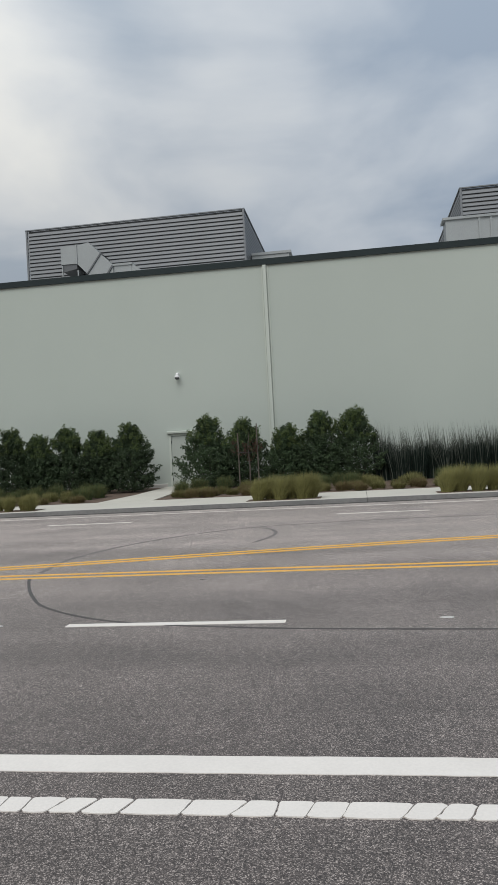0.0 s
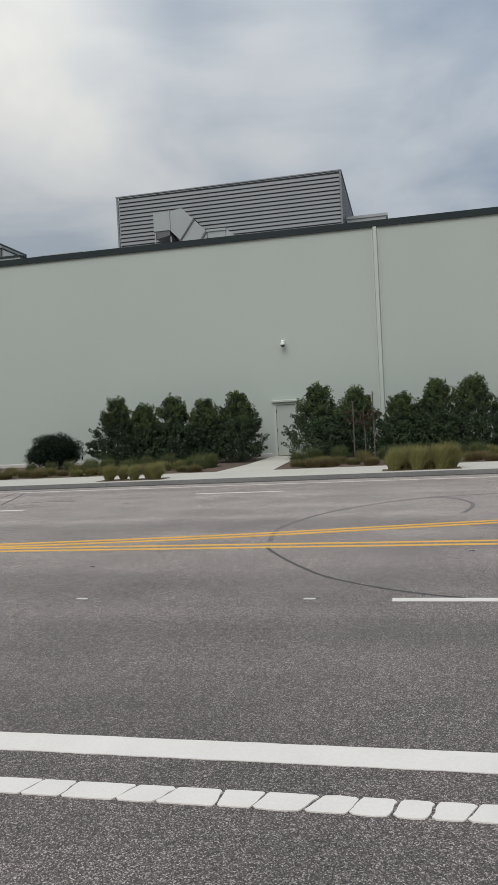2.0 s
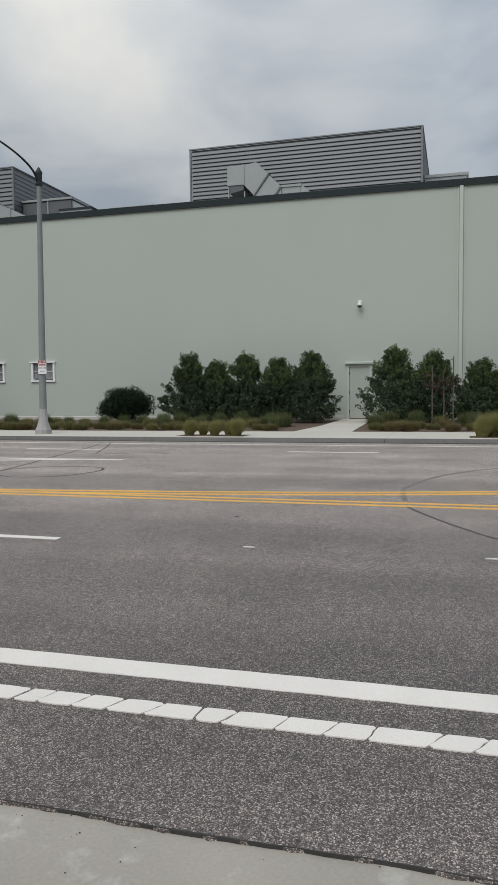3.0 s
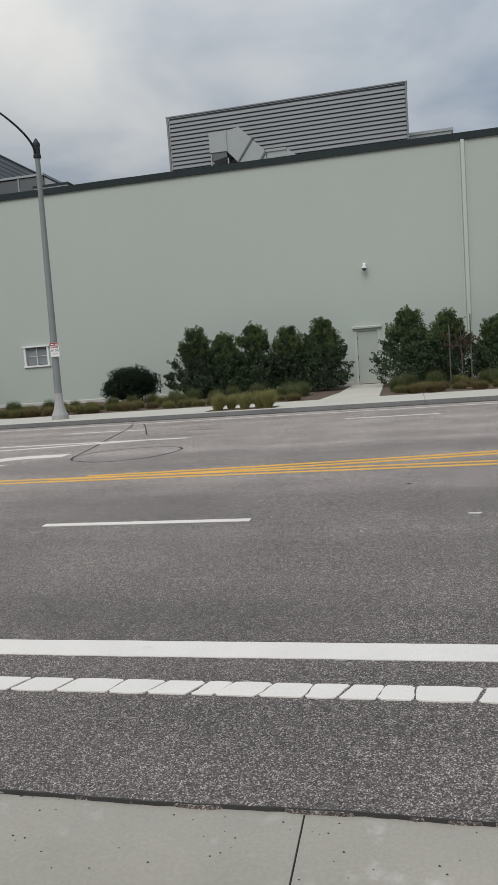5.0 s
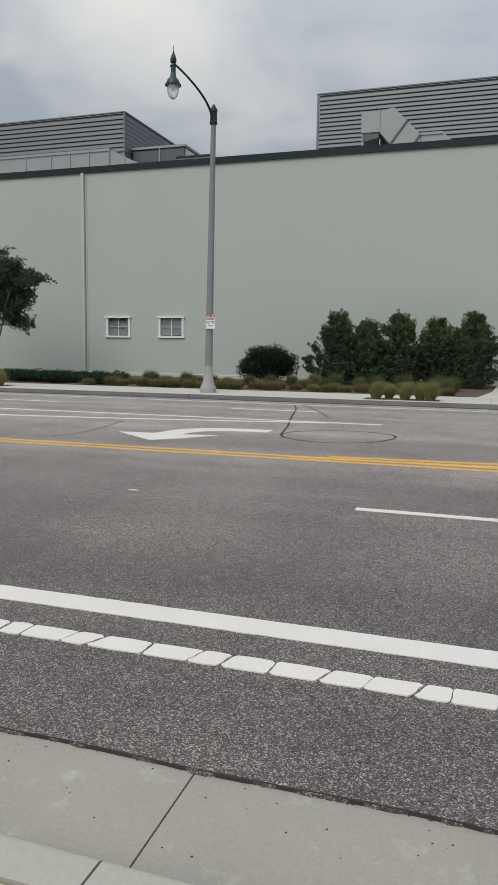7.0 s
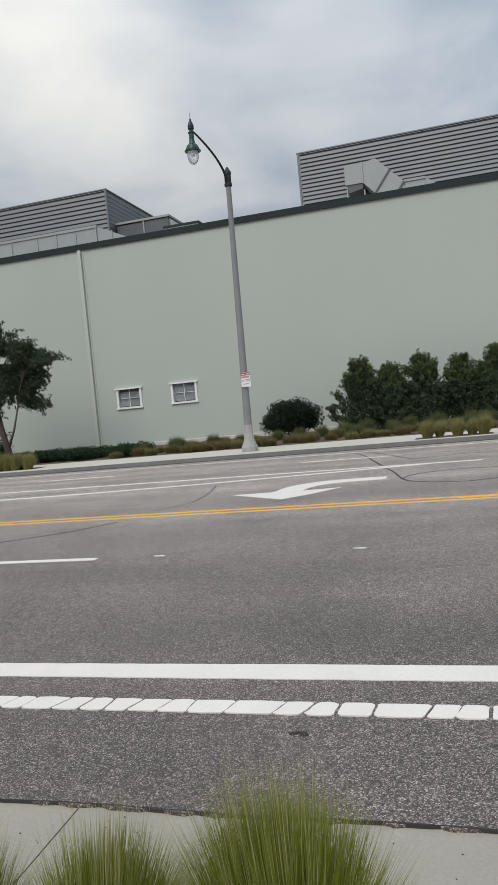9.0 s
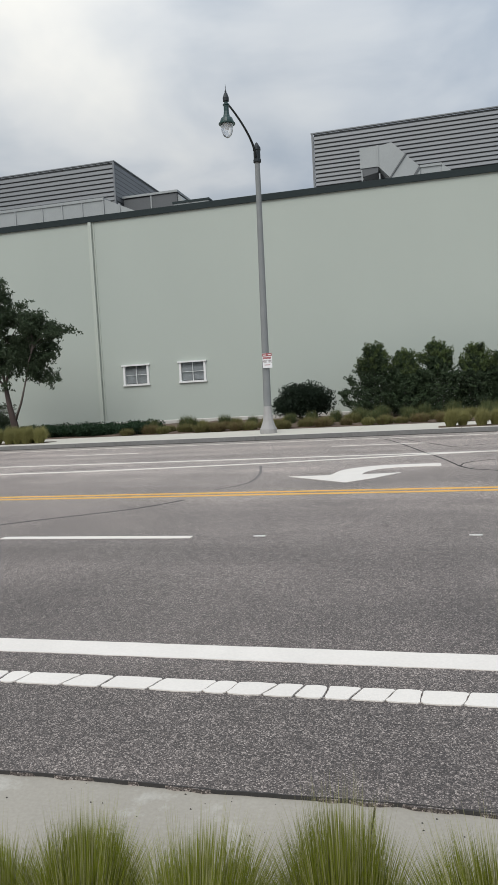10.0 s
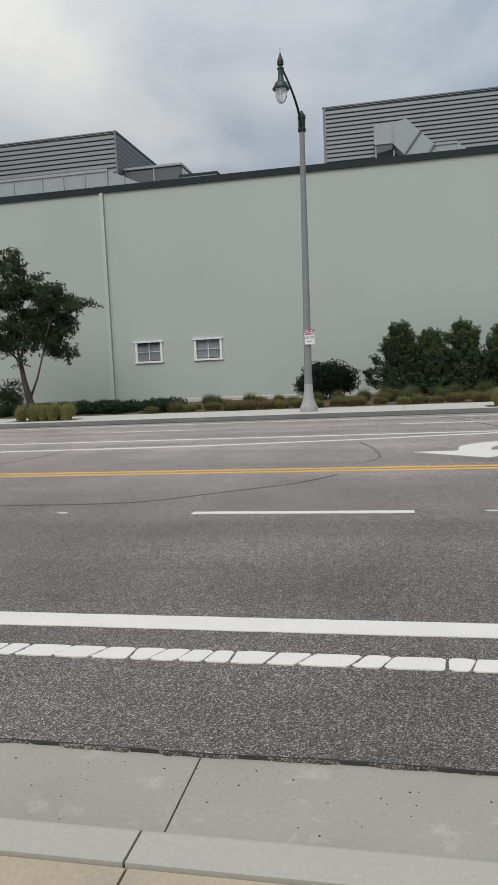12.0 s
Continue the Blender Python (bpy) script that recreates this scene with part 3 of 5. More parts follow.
def markings():
    rng = random.Random(5)
    lift = 0.004
    k = tagged(part("edge_line", strip(bmesh.new(), line(-60, 3.69, 40, 3.69, 900), 0.2, lift, rng=rng, rough=0.003), M_PAINT), "broad solid white line painted on asphalt", "road marking", kind="structure")
    dashes = [-2.06 + 7.13 * n for n in range(-5, 6)]
    for x in dashes:
        tagged(part("lane_dash", strip(bmesh.new(), line(x, 6.65, x + 2.13, 6.65, 40), 0.105, lift, rng=rng, rough=0.004), M_PAINT), "short white lane dash on grey asphalt", "road marking", "near lane dashes", kind="structure")
    for n in range(-6, 6):
        x = 0.2 + 7.27 * n
        tagged(part("lane_dash", strip(bmesh.new(), line(x, 17.55, x + 2.2, 17.55, 20), 0.14, lift, rng=rng, rough=0.003), M_PAINT), "white lane dash on the far lanes", "road marking", "far lane dashes", kind="structure")
    for x in (-17.72, -13.5, -11.48, -5.02, -2.8, 1.53, 4.0, -20.0):
        bm = strip(bmesh.new(), [(x - 0.06, 6.68), (x - 0.03, 6.683), (x + 0.03, 6.68), (x + 0.06, 6.68)], [0.012, 0.028, 0.034, 0.012], 0.006)
        tagged(part("marker_remnant", bm, M_PAINT_OLD), "worn scrap of white marker on asphalt", "road marking", "marker remnants", kind="structure")
    for y in (9.34, 9.58):
        tagged(part("yellow_line", strip(bmesh.new(), line(-60, y, 40, y, 500), 0.09, lift, rng=rng, rough=0.003), M_YELLOW), "solid yellow centre line on asphalt", "road marking", "yellow centre lines", kind="structure")
    for off in (0.0, 0.24):
        pts = smooth_path([(-10.6 + off * 2, 9.5 + off * 0.9), (-8.0, 9.68 + off), (-4.6, 10.17 + off), (-1.0, 11.04 + off), (2.8, 11.88 + off), (10, 13.05 + off), (40, 13.45 + off)], 40)
        tagged(part("yellow_line", strip(bmesh.new(), pts, 0.09, lift + 0.003, rng=rng, rough=0.003), M_YELLOW), "solid yellow line parting from the centre line", "road marking", "yellow centre lines", kind="structure")
    tagged(part("turn_lane_line", strip(bmesh.new(), line(-60, 14.42, -10.15, 14.7, 200), 0.165, lift, rng=rng, rough=0.003), M_PAINT), "white solid turn lane line on asphalt", "road marking", kind="structure")
    tagged(part("turn_lane_line", strip(bmesh.new(), smooth_path([(-60, 12.6), (-30, 12.75), (-20, 12.98), (-16, 13.45), (-13.4, 14.05), (-11.2, 14.62)], 20), 0.155, lift + 0.002, rng=rng, rough=0.003), M_PAINT), "white solid line meeting the turn lane line", "road marking", kind="structure")
    tagged(part("gutter_line", strip(bmesh.new(), line(-60, 20.05, 40, 20.05, 300), 0.13, lift, rng=rng, rough=0.012), M_PAINT), "worn white line along the far gutter", "road marking", kind="structure")
    shaft = smooth_path([(-13.46, 11.5), (-13.38, 12.1), (-13.05, 12.55), (-12.6, 12.76), (-11.78, 12.8)], 6) + smooth_path([(-11.78, 12.4), (-12.4, 12.36), (-12.78, 12.12), (-12.95, 11.75), (-12.98, 11.45)], 6)
    outline = [(-13.5, 11.45), (-14.13, 11.4), (-13.5, 10.85), (-13.12, 10.52), (-12.75, 10.95), (-12.38, 11.58), (-12.97, 11.44)] + shaft[::-1][1:-1]
    bm = prism(bmesh.new(), outline, "z", 0.0, 1.0)
    for v in bm.verts:
        v.co.y -= 0.15
        v.co.z = road_z(v.co.y) + (0.006 if v.co.z > 0.5 else -0.02)
    tagged(part("turn_arrow", bm, M_PAINT), "white left turn arrow painted on asphalt", "road marking", kind="structure")
    # shadow line at the asphalt's ragged edge, painted as a thin dark strip
    pts = [(-60 + 0.05 * k, EDGE + 0.009 + 0.006 * math.sin((-60 + 0.05 * k) * 5.1) + 0.007 * math.sin((-60 + 0.05 * k) * 0.55)) for k in range(2001)]
    tagged(part("edge_shadow", strip(bmesh.new(), pts, 0.005, 0.002, rng=rng, rough=0.003), M_SEAL_AND_SHADOW), "thin ragged dark strip for the shadow line along the road edge", "road edge", kind="structure")
    # rubber marks and sealed cracks
    def mark(name, pts, width, mat, label, rough, lift_=0.0025):
        tagged(part(name, strip(bmesh.new(), smooth_path(pts, 14), width, lift_, rng=rng, rough=rough), mat), label, "road mark", kind="structure")
    mark("tyre_mark", [(5.5, 6.15), (3.2, 6.2), (1.0, 6.32), (-0.4, 6.48), (-1.69, 6.81), (-2.62, 7.45), (-3.13, 8.17), (-3.55, 8.98), (-3.72, 9.4)], 0.04, M_RUBBER, "dark curved tyre skid mark on asphalt", 0.004)
    mark("tyre_mark", [(-3.75, 9.8), (-3.8, 11.2), (-3.17, 13.1), (-1.9, 14.7), (-1.2, 14.8), (-0.85, 14.0), (-0.85, 13.2), (-1.05, 12.4)], 0.07, M_RUBBER_FAINT, "faded curved tyre skid mark on far lanes", 0.006)
    mark("tyre_mark", [(-1.6, 15.0), (0.8, 15.6), (3.5, 15.7), (7, 15.2)], 0.07, M_RUBBER_FAINT, "faint dark tyre mark on the far lanes", 0.006)
    mark("tyre_mark", [(-25, 6.9), (-21, 6.95), (-18.68, 7.09), (-17.2, 7.22), (-16.4, 7.72), (-15.55, 8.35), (-15.1, 9.0)], 0.035, M_RUBBER, "thin dark curved tyre mark on asphalt", 0.004)
    mark("tyre_mark", [(-14.95, 9.95), (-14.64, 10.6), (-14.75, 11.8), (-15.05, 13.1)], 0.05, M_RUBBER_FAINT, "faded dark curved tyre mark across the lanes", 0.004)
    mark("tyre_mark", [(-21.4, 9.9), (-20.9, 10.9), (-20.69, 11.65), (-20.5, 13.0), (-19.7, 13.6), (-18.2, 13.9)], 0.05, M_RUBBER_FAINT, "faded curved tyre mark crossing the turn lane", 0.005)
    mark("sealed_crack", [(-13.5, 20.3), (-12.9, 18.4), (-12.12, 15.0), (-11.8, 13.7), (-11.48, 12.1)], 0.036, M_SEAL_AND_SHADOW, "dark sealed crack in the asphalt", 0.008)
    mark("sealed_crack", [(-13.2, 20.3), (-12.5, 18.6), (-11.55, 16.1)], 0.032, M_SEAL_AND_SHADOW, "dark sealed crack in the asphalt", 0.008)
    mark("sealed_crack", [(-11.48, 12.15), (-11.25, 11.62), (-10.54, 11.24), (-9.85, 11.6), (-9.58, 12.45), (-9.88, 13.05), (-10.65, 13.15), (-11.3, 12.75), (-11.48, 12.2)], 0.036, M_SEAL_AND_SHADOW, "dark ring of sealed crack in the asphalt", 0.015)
    mark("sealed_crack", [(-11.55, 16.1), (-10.6, 16.6), (-9.8, 16.5)], 0.032, M_SEAL_AND_SHADOW, "thin dark sealed crack", 0.02)
    for x, y, w in ((-11.28, 3.0, 0.07), (-5.6, 8.2, 0.05), (-8.1, 15.5, 0.08), (-1.2, 8.9, 0.05)):
        mark("tar_spot", [(x - w * 0.6, y), (x - w * 0.2, y + 0.006), (x + w * 0.3, y - 0.004), (x + w * 0.6, y + 0.004)], w * 0.35, M_SEAL_AND_SHADOW, "small dark tar spot on asphalt", 0.014)


markings()

# ---- the building ----


def wall_grid(bm, xs, zs, holes, y0, y1):
    """A wall in the x-z plane from y0 to y1, with openings that go through it; holes: (x0, x1, z0, z1)."""
    def solid(i, j):
        if not (0 <= i < len(xs) - 1 and 0 <= j < len(zs) - 1):
            return None
        x, z = (xs[i] + xs[i + 1]) / 2, (zs[j] + zs[j + 1]) / 2
        return not any(a < x < b and c < z < d for a, b, c, d in holes)
    front = {(i, j): bm.verts.new((x, y0, z)) for i, x in enumerate(xs) for j, z in enumerate(zs)}
    back = {(i, j): bm.verts.new((x, y1, z)) for i, x in enumerate(xs) for j, z in enumerate(zs)}
    for i in range(len(xs) - 1):
        for j in range(len(zs) - 1):
            if not solid(i, j):
                continue
            q = [(i, j), (i + 1, j), (i + 1, j + 1), (i, j + 1)]
            bm.faces.new([front[k] for k in q])
            bm.faces.new([back[k] for k in q[::-1]])
            for (a, b), (di, dj) in zip(zip(q, q[1:] + q[:1]), ((0, -1), (1, 0), (0, 1), (-1, 0))):
                if not solid(i + di, j + dj):
                    bm.faces.new((front[b], front[a], back[a], back[b]))
    for v in [v for v in bm.verts if not v.link_faces]:
        bm.verts.remove(v)
    return bm


BX0, BX1, BTOP = -72.0, 62.0, 10.08
WINS = [(-26.46, -25.24, 2.19, 3.11), (-23.6, -22.38, 2.19, 3.11)]
DOOR = (-7.72, -6.72, 0.2, 2.66)


def building():
    b = holder("warehouse", 0, WALL, 0, "long sage grey stucco building with dark parapet cap", "building")
    b.matrix_world = Matrix.Identity(4)
    bm = wall_grid(bmesh.new(), sorted({BX0, BX1, *[x for w in WINS for x in w[:2]], *DOOR[:2]}), sorted({-0.2, BTOP, *WINS[0][2:], *DOOR[2:]}), WINS + [DOOR], WALL, WALL + 0.35)
    part("wall", bm, M_WALL, b)
    part("wall", boxed(BX0, BX0 + 0.35, WALL + 0.352, WALL + 46, -0.2, BTOP), M_WALL, b)
    part("wall", boxed(BX1 - 0.35, BX1, WALL + 0.352, WALL + 46, -0.2, BTOP), M_WALL, b)
    part("wall", boxed(BX0, BX1, WALL + 46, WALL + 46.35, -0.2, BTOP), M_WALL, b)
    part("roof", boxed(BX0 + 0.36, BX1 - 0.36, WALL + 0.36, WALL + 45.99, 9.3, 9.6), M_ROOF, b, "flat pale roof membrane")
    part("parapet_cap", prism(bmesh.new(), [(WALL - 0.09, BTOP - 0.01), (WALL - 0.11, BTOP + 0.27), (WALL + 0.42, BTOP + 0.24), (WALL + 0.42, BTOP + 0.02), (WALL - 0.06, BTOP + 0.0)], "x", BX0, BX1), M_CAP, b, "dark green metal parapet cap")
    part("footing", prism(bmesh.new(), [(WALL - 0.05, -0.1), (WALL - 0.05, 0.4), (WALL - 0.003, 0.43), (WALL - 0.003, -0.1)], "x", -60, DOOR[0] - 0.2), M_FOOTING, b, "bare pale concrete footing strip")
    part("footing", prism(bmesh.new(), [(WALL - 0.05, -0.1), (WALL - 0.05, 0.4), (WALL - 0.003, 0.43), (WALL - 0.003, -0.1)], "x", DOOR[1] + 0.2, 50), M_FOOTING, b)
    # windows
    for x0, x1, z0, z1 in WINS:
        w = new("window")
        w.parent = b
        w["label"] = "small white-framed window with four panes"
        for a, c in ((x0 - 0.05, x0 + 0.05), (x1 - 0.05, x1 + 0.05)):
            part("jamb", boxed(a, c, WALL - 0.06, WALL + 0.1, z0 + 0.041, z1 - 0.021), M_WHITE, w, bevel=0.008)
        part("sill", boxed(x0 - 0.08, x1 + 0.08, WALL - 0.085, WALL + 0.1, z0 - 0.05, z0 + 0.04), M_WHITE, w, bevel=0.008)
        part("head", boxed(x0 - 0.11, x1 + 0.11, WALL - 0.11, WALL + 0.1, z1 - 0.02, z1 + 0.05), M_WHITE, w, bevel=0.01)
        cx, cz = (x0 + x1) / 2, (z0 + z1) / 2 + 0.01
        part("mullion", boxed(cx - 0.013, cx + 0.013, WALL + 0.01, WALL + 0.05, z0 + 0.04, z1 - 0.02), M_WHITE, w)
        for a, c in ((x0 + 0.05, cx - 0.013), (cx + 0.013, x1 - 0.05)):
            part("glazing_bar", boxed(a, c, WALL + 0.015, WALL + 0.045, cz - 0.009, cz + 0.009), M_WHITE, w)
            for e, f in ((z0 + 0.04, cz - 0.009), (cz + 0.009, z1 - 0.02)):
                p = part("pane", boxed(a, c, WALL + 0.026, WALL + 0.032, e, f), M_GLASS, w)
                p.visible_shadow = False
        bm = bmesh.new()
        for k in range(21):
            z = z0 + 0.08 + k * 0.038
            prism(bm, [(WALL + 0.075, z), (WALL + 0.08, z - 0.003), (WALL + 0.085, z + 0.036), (WALL + 0.08, z + 0.04)], "x", x0 + 0.05, x1 - 0.05)
        part("blind", bm, M_BLIND, w, "closed grey slatted blind")
        part("backing", boxed(x0, x1, WALL + 0.3, WALL + 0.34, z0, z1), M_BACKING, w)
    # door
    x0, x1, z0, z1 = DOOR
    d = new("door")
    d.parent = b
    d["label"] = "closed sage metal door with head flashing"
    for a in (x0, x1):
        part("jamb", boxed(a - 0.05, a + 0.05, WALL - 0.025, WALL + 0.15, z0, z1), M_TRIM, d, bevel=0.005)
    part("head_bar", boxed(x0 + 0.0505, x1 - 0.0505, WALL - 0.022, WALL + 0.15, z1 - 0.06, z1 + 0.04), M_TRIM, d, bevel=0.005)
    part("head_flashing", prism(bmesh.new(), [(WALL - 0.003, z1 + 0.05), (WALL - 0.14, z1 + 0.05), (WALL - 0.15, z1 + 0.12), (WALL - 0.003, z1 + 0.16)], "x", x0 - 0.12, x1 + 0.12), M_TRIM, d)
    leaf = part("leaf", boxed(x0 + 0.056, x1 - 0.056, WALL + 0.03, WALL + 0.08, z0 + 0.11, z1 - 0.066), M_DOOR, d, "flush sage grey door leaf", bevel=0.004)
    part("backing", boxed(x0, x1, WALL + 0.16, WALL + 0.3, z0, z1), M_BACKING, d)
    part("kick_plate", boxed(x0 + 0.06, x1 - 0.06, WALL + 0.015, WALL + 0.028, z0 + 0.11, z0 + 0.17), M_KERB, d, "pale metal strip at the foot")
    part("threshold", boxed(x0 + 0.051, x1 - 0.051, WALL - 0.04, WALL + 0.15, z0 - 0.02, z0 + 0.07), M_FOOTING, d)
    bm = bmesh.new()
    box(bm, x1 - 0.17, x1 - 0.09, WALL - 0.005, WALL + 0.028, 1.12, 1.38)
    tube(bm, [(x1 - 0.13, WALL + 0.0, 1.2), (x1 - 0.13, WALL - 0.06, 1.2), (x1 - 0.25, WALL - 0.065, 1.2)], [0.014, 0.014, 0.012], 10)
    part("handle", bm, M_DARKMETAL, d, "dark lever handle and lock plate")
    for z in (0.55, 1.4, 2.25):
        part("hinge", lathe(bmesh.new(), [(0.014, z), (0.014, z + 0.13)], 8, x0 + 0.06, WALL + 0.02), M_DARKMETAL, d)
    # downspouts with straps, beside a shallow vertical joint cover
    for x, top in ((-2.93, BTOP - 0.02), (-27.72, BTOP - 0.02), (22.0, BTOP - 0.02), (-52.3, BTOP - 0.02)):
        g = new("downspout")
        g.parent = b
        g["label"] = "sage painted square downspout"
        bm = bmesh.new()
        box(bm, x - 0.075, x + 0.075, WALL - 0.15, WALL - 0.02, 0.45, top)
        part("pipe", bm, M_TRIM, g, bevel=0.015)
        part("joint_cover", boxed(x + 0.1, x + 0.17, WALL - 0.02, WALL - 0.003, 0.44, top), M_TRIM, g)
        part("joint_cover", boxed(x - 0.16, x - 0.1, WALL - 0.018, WALL - 0.003, 0.44, top), M_TRIM, g)
        part("shoe", prism(bmesh.new(), [(WALL - 0.15, 0.445), (WALL - 0.03, 0.445), (WALL - 0.12, 0.3), (WALL - 0.24, 0.34)], "x", x - 0.075, x + 0.075), M_TRIM, g, "kicked-out outlet shoe")
    return b


def security_camera(x, z):
    c = holder("security_camera", x, WALL, z, "white dome camera on a wall bracket above the door", "camera")
    bm = bmesh.new()
    box(bm, -0.07, 0.07, -0.03, -0.001, -0.08, 0.16)
    part("wall_plate", bm, M_WHITE, c, bevel=0.01)
    bm = prism(bmesh.new(), [(-0.03, 0.12), (-0.2, 0.14), (-0.27, 0.08), (-0.27, 0.0), (-0.2, 0.0), (-0.16, 0.07), (-0.03, 0.04)], "x", -0.05, 0.05)
    part("bracket", bm, M_WHITE, c, bevel=0.01)
    part("housing", lathe(bmesh.new(), [(0.06, 0.02), (0.11, -0.01), (0.115, -0.08)], 20, 0, -0.24), M_WHITE, c, smooth=False)
    part("dome", lathe(bmesh.new(), [(0.1, -0.081), (0.095, -0.12), (0.07, -0.16), (0.03, -0.18)], 20, 0, -0.24), M_BACKING, c, "dark smoked dome", smooth=True)


building()
security_camera(-7.18, 5.33)

# ---- things on the roof ----


def louvre_screen(x0, x1, y0, y1, z0, z1, label, left_side=False, pitch=0.228):
    """A screened enclosure: sloped blades on the street side and on one flank, with corner posts and a top rail."""
    s = holder("louvre_screen", (x0 + x1) / 2, y0, 9.6, label, "louvre screen", "rooftop louvre screens")
    inv = s.matrix_world.inverted()
    def put(name, bm, mat, lab=""):
        bmesh.ops.transform(bm, matrix=inv, verts=bm.verts)
        return part(name, bm, mat, s, lab)
    n = int((z1 - z0 - 0.1) / pitch)
    side_x = x0 if left_side else x1
    sg = -1 if left_side else 1
    for k in range(n):
        z = z1 - 0.1 - (k + 1) * pitch
        p = pitch
        blade = [(0.0, z), (0.0, z + 0.08 * p), (0.012, z + 0.12 * p), (0.055, z + 0.8 * p), (0.07, z + 0.78 * p), (0.02, z)]
        put("slat", prism(bmesh.new(), [(y0 + a, b) for a, b in blade], "x", x0 + 0.11, x1 - 0.11), M_LOUVRE)
        put("slat", prism(bmesh.new(), [(side_x - sg * a * 0.12, b) for a, b in blade], "y", y0 + 0.13, y1 - 0.1), M_LOUVRE)
    for x in (x0, x1 - 0.1):
        for y in (y0 - 0.02, y1 - 0.1):
            put("post", boxed(x, x + 0.1, y, y + 0.12, 9.6, z1), M_LOUVRE)
    put("top_rail", boxed(x0 - 0.03, x1 + 0.03, y0 - 0.03, y0 + 0.14, z1 + 0.001, z1 + 0.06), M_LOUVRE)
    a, b = (x0 - 0.03, x0 + 0.14) if left_side else (x1 - 0.14, x1 + 0.03)
    put("top_rail", boxed(a, b, y0 + 0.141, y1, z1 + 0.001, z1 + 0.058), M_LOUVRE)
    # dark box fills the enclosure: painted shade for the gaps between blades
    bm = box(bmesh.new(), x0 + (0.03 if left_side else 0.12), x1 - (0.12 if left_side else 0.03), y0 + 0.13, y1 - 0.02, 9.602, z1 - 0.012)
    put("backing", bm, M_DARK_DUCT_AND_GAP, "dark box standing in for the shade behind the blades")


louvre_screen(-18.17, -4.9, 41.3, 57.0, 11.2, 15.62, "grey horizontal louvre screen on the flat roof")
louvre_screen(-48.5, -30.5, 42.2, 53.0, 11.2, 16.05, "long grey louvre screen on the flat roof", pitch=0.275)
louvre_screen(7.1, 24.0, 41.3, 52.0, 11.2, 15.5, "grey louvre screen above a metal plenum", left_side=True)


def roof_part(thing, name, bm, mat, lab="", bevel=0.0):
    bmesh.ops.transform(bm, matrix=thing.matrix_world.inverted(), verts=bm.verts)
    return part(name, bm, mat, thing, lab, bevel=bevel)


def elbow_duct():
    d = holder("elbow_duct", -13.5, 39.9, 9.6, "galvanised duct elbow in front of the louvres", "air duct")
    y0, y1 = 39.8, 41.05
    roof_part(d, "intake_box", boxed(-15.42, -14.48, y0, y1, 12.98, 14.02), M_DUCT, "square intake box")
    roof_part(d, "intake_box_foot", prism(bmesh.new(), [(-15.3, 12.55), (-14.5, 12.7), (-14.48, 12.975), (-15.42, 12.975)], "y", y0 + 0.05, y1), M_DARK_DUCT_AND_GAP, "dark hood under the box")
    roof_part(d, "bend", prism(bmesh.new(), [(-14.475, 12.98), (-14.47, 14.0), (-13.76, 14.14), (-13.05, 13.4), (-13.9, 12.35)], "y", y0 + 0.01, y1), M_DUCT)
    roof_part(d, "bend", prism(bmesh.new(), [(-13.045, 13.395), (-12.35, 12.7), (-12.35, 11.4), (-12.9, 11.4), (-13.895, 12.345)], "y", y0 + 0.015, y1), M_DUCT)
    roof_part(d, "flange", prism(bmesh.new(), [(-14.52, 12.95), (-14.52, 14.06), (-14.44, 14.06), (-14.44, 12.95)], "y", y0 - 0.05, y1), M_DUCT)
    roof_part(d, "flange", prism(bmesh.new(), [(-13.93, 12.32), (-13.86, 12.3), (-13.0, 13.42), (-13.06, 13.47)], "y", y0 - 0.05, y1), M_DARK_DUCT_AND_GAP)
    roof_part(d, "flange", prism(bmesh.new(), [(-12.97, 11.9), (-12.9, 11.85), (-12.34, 12.64), (-12.4, 12.72)], "y", y0 - 0.05, y1), M_DARK_DUCT_AND_GAP)
    roof_part(d, "run", boxed(-12.34, -11.3, y0 + 0.1, y1, 11.2, 12.66), M_DUCT)
    roof_part(d, "run_lid", boxed(-12.36, -11.26, y0 + 0.04, y1, 12.662, 12.78), M_DUCT)
    roof_part(d, "run_end", prism(bmesh.new(), [(-11.295, 11.2), (-11.295, 12.76), (-10.6, 12.2), (-10.4, 11.2)], "y", y0 + 0.12, y1), M_DUCT)
    for x in (-15.34, -14.42):
        roof_part(d, "support_leg", boxed(x - 0.03, x + 0.03, y0 - 0.03, y0 + 0.04, 9.6, 12.9 if x < -15 else 12.6), M_DUCT, "thin steel support leg")


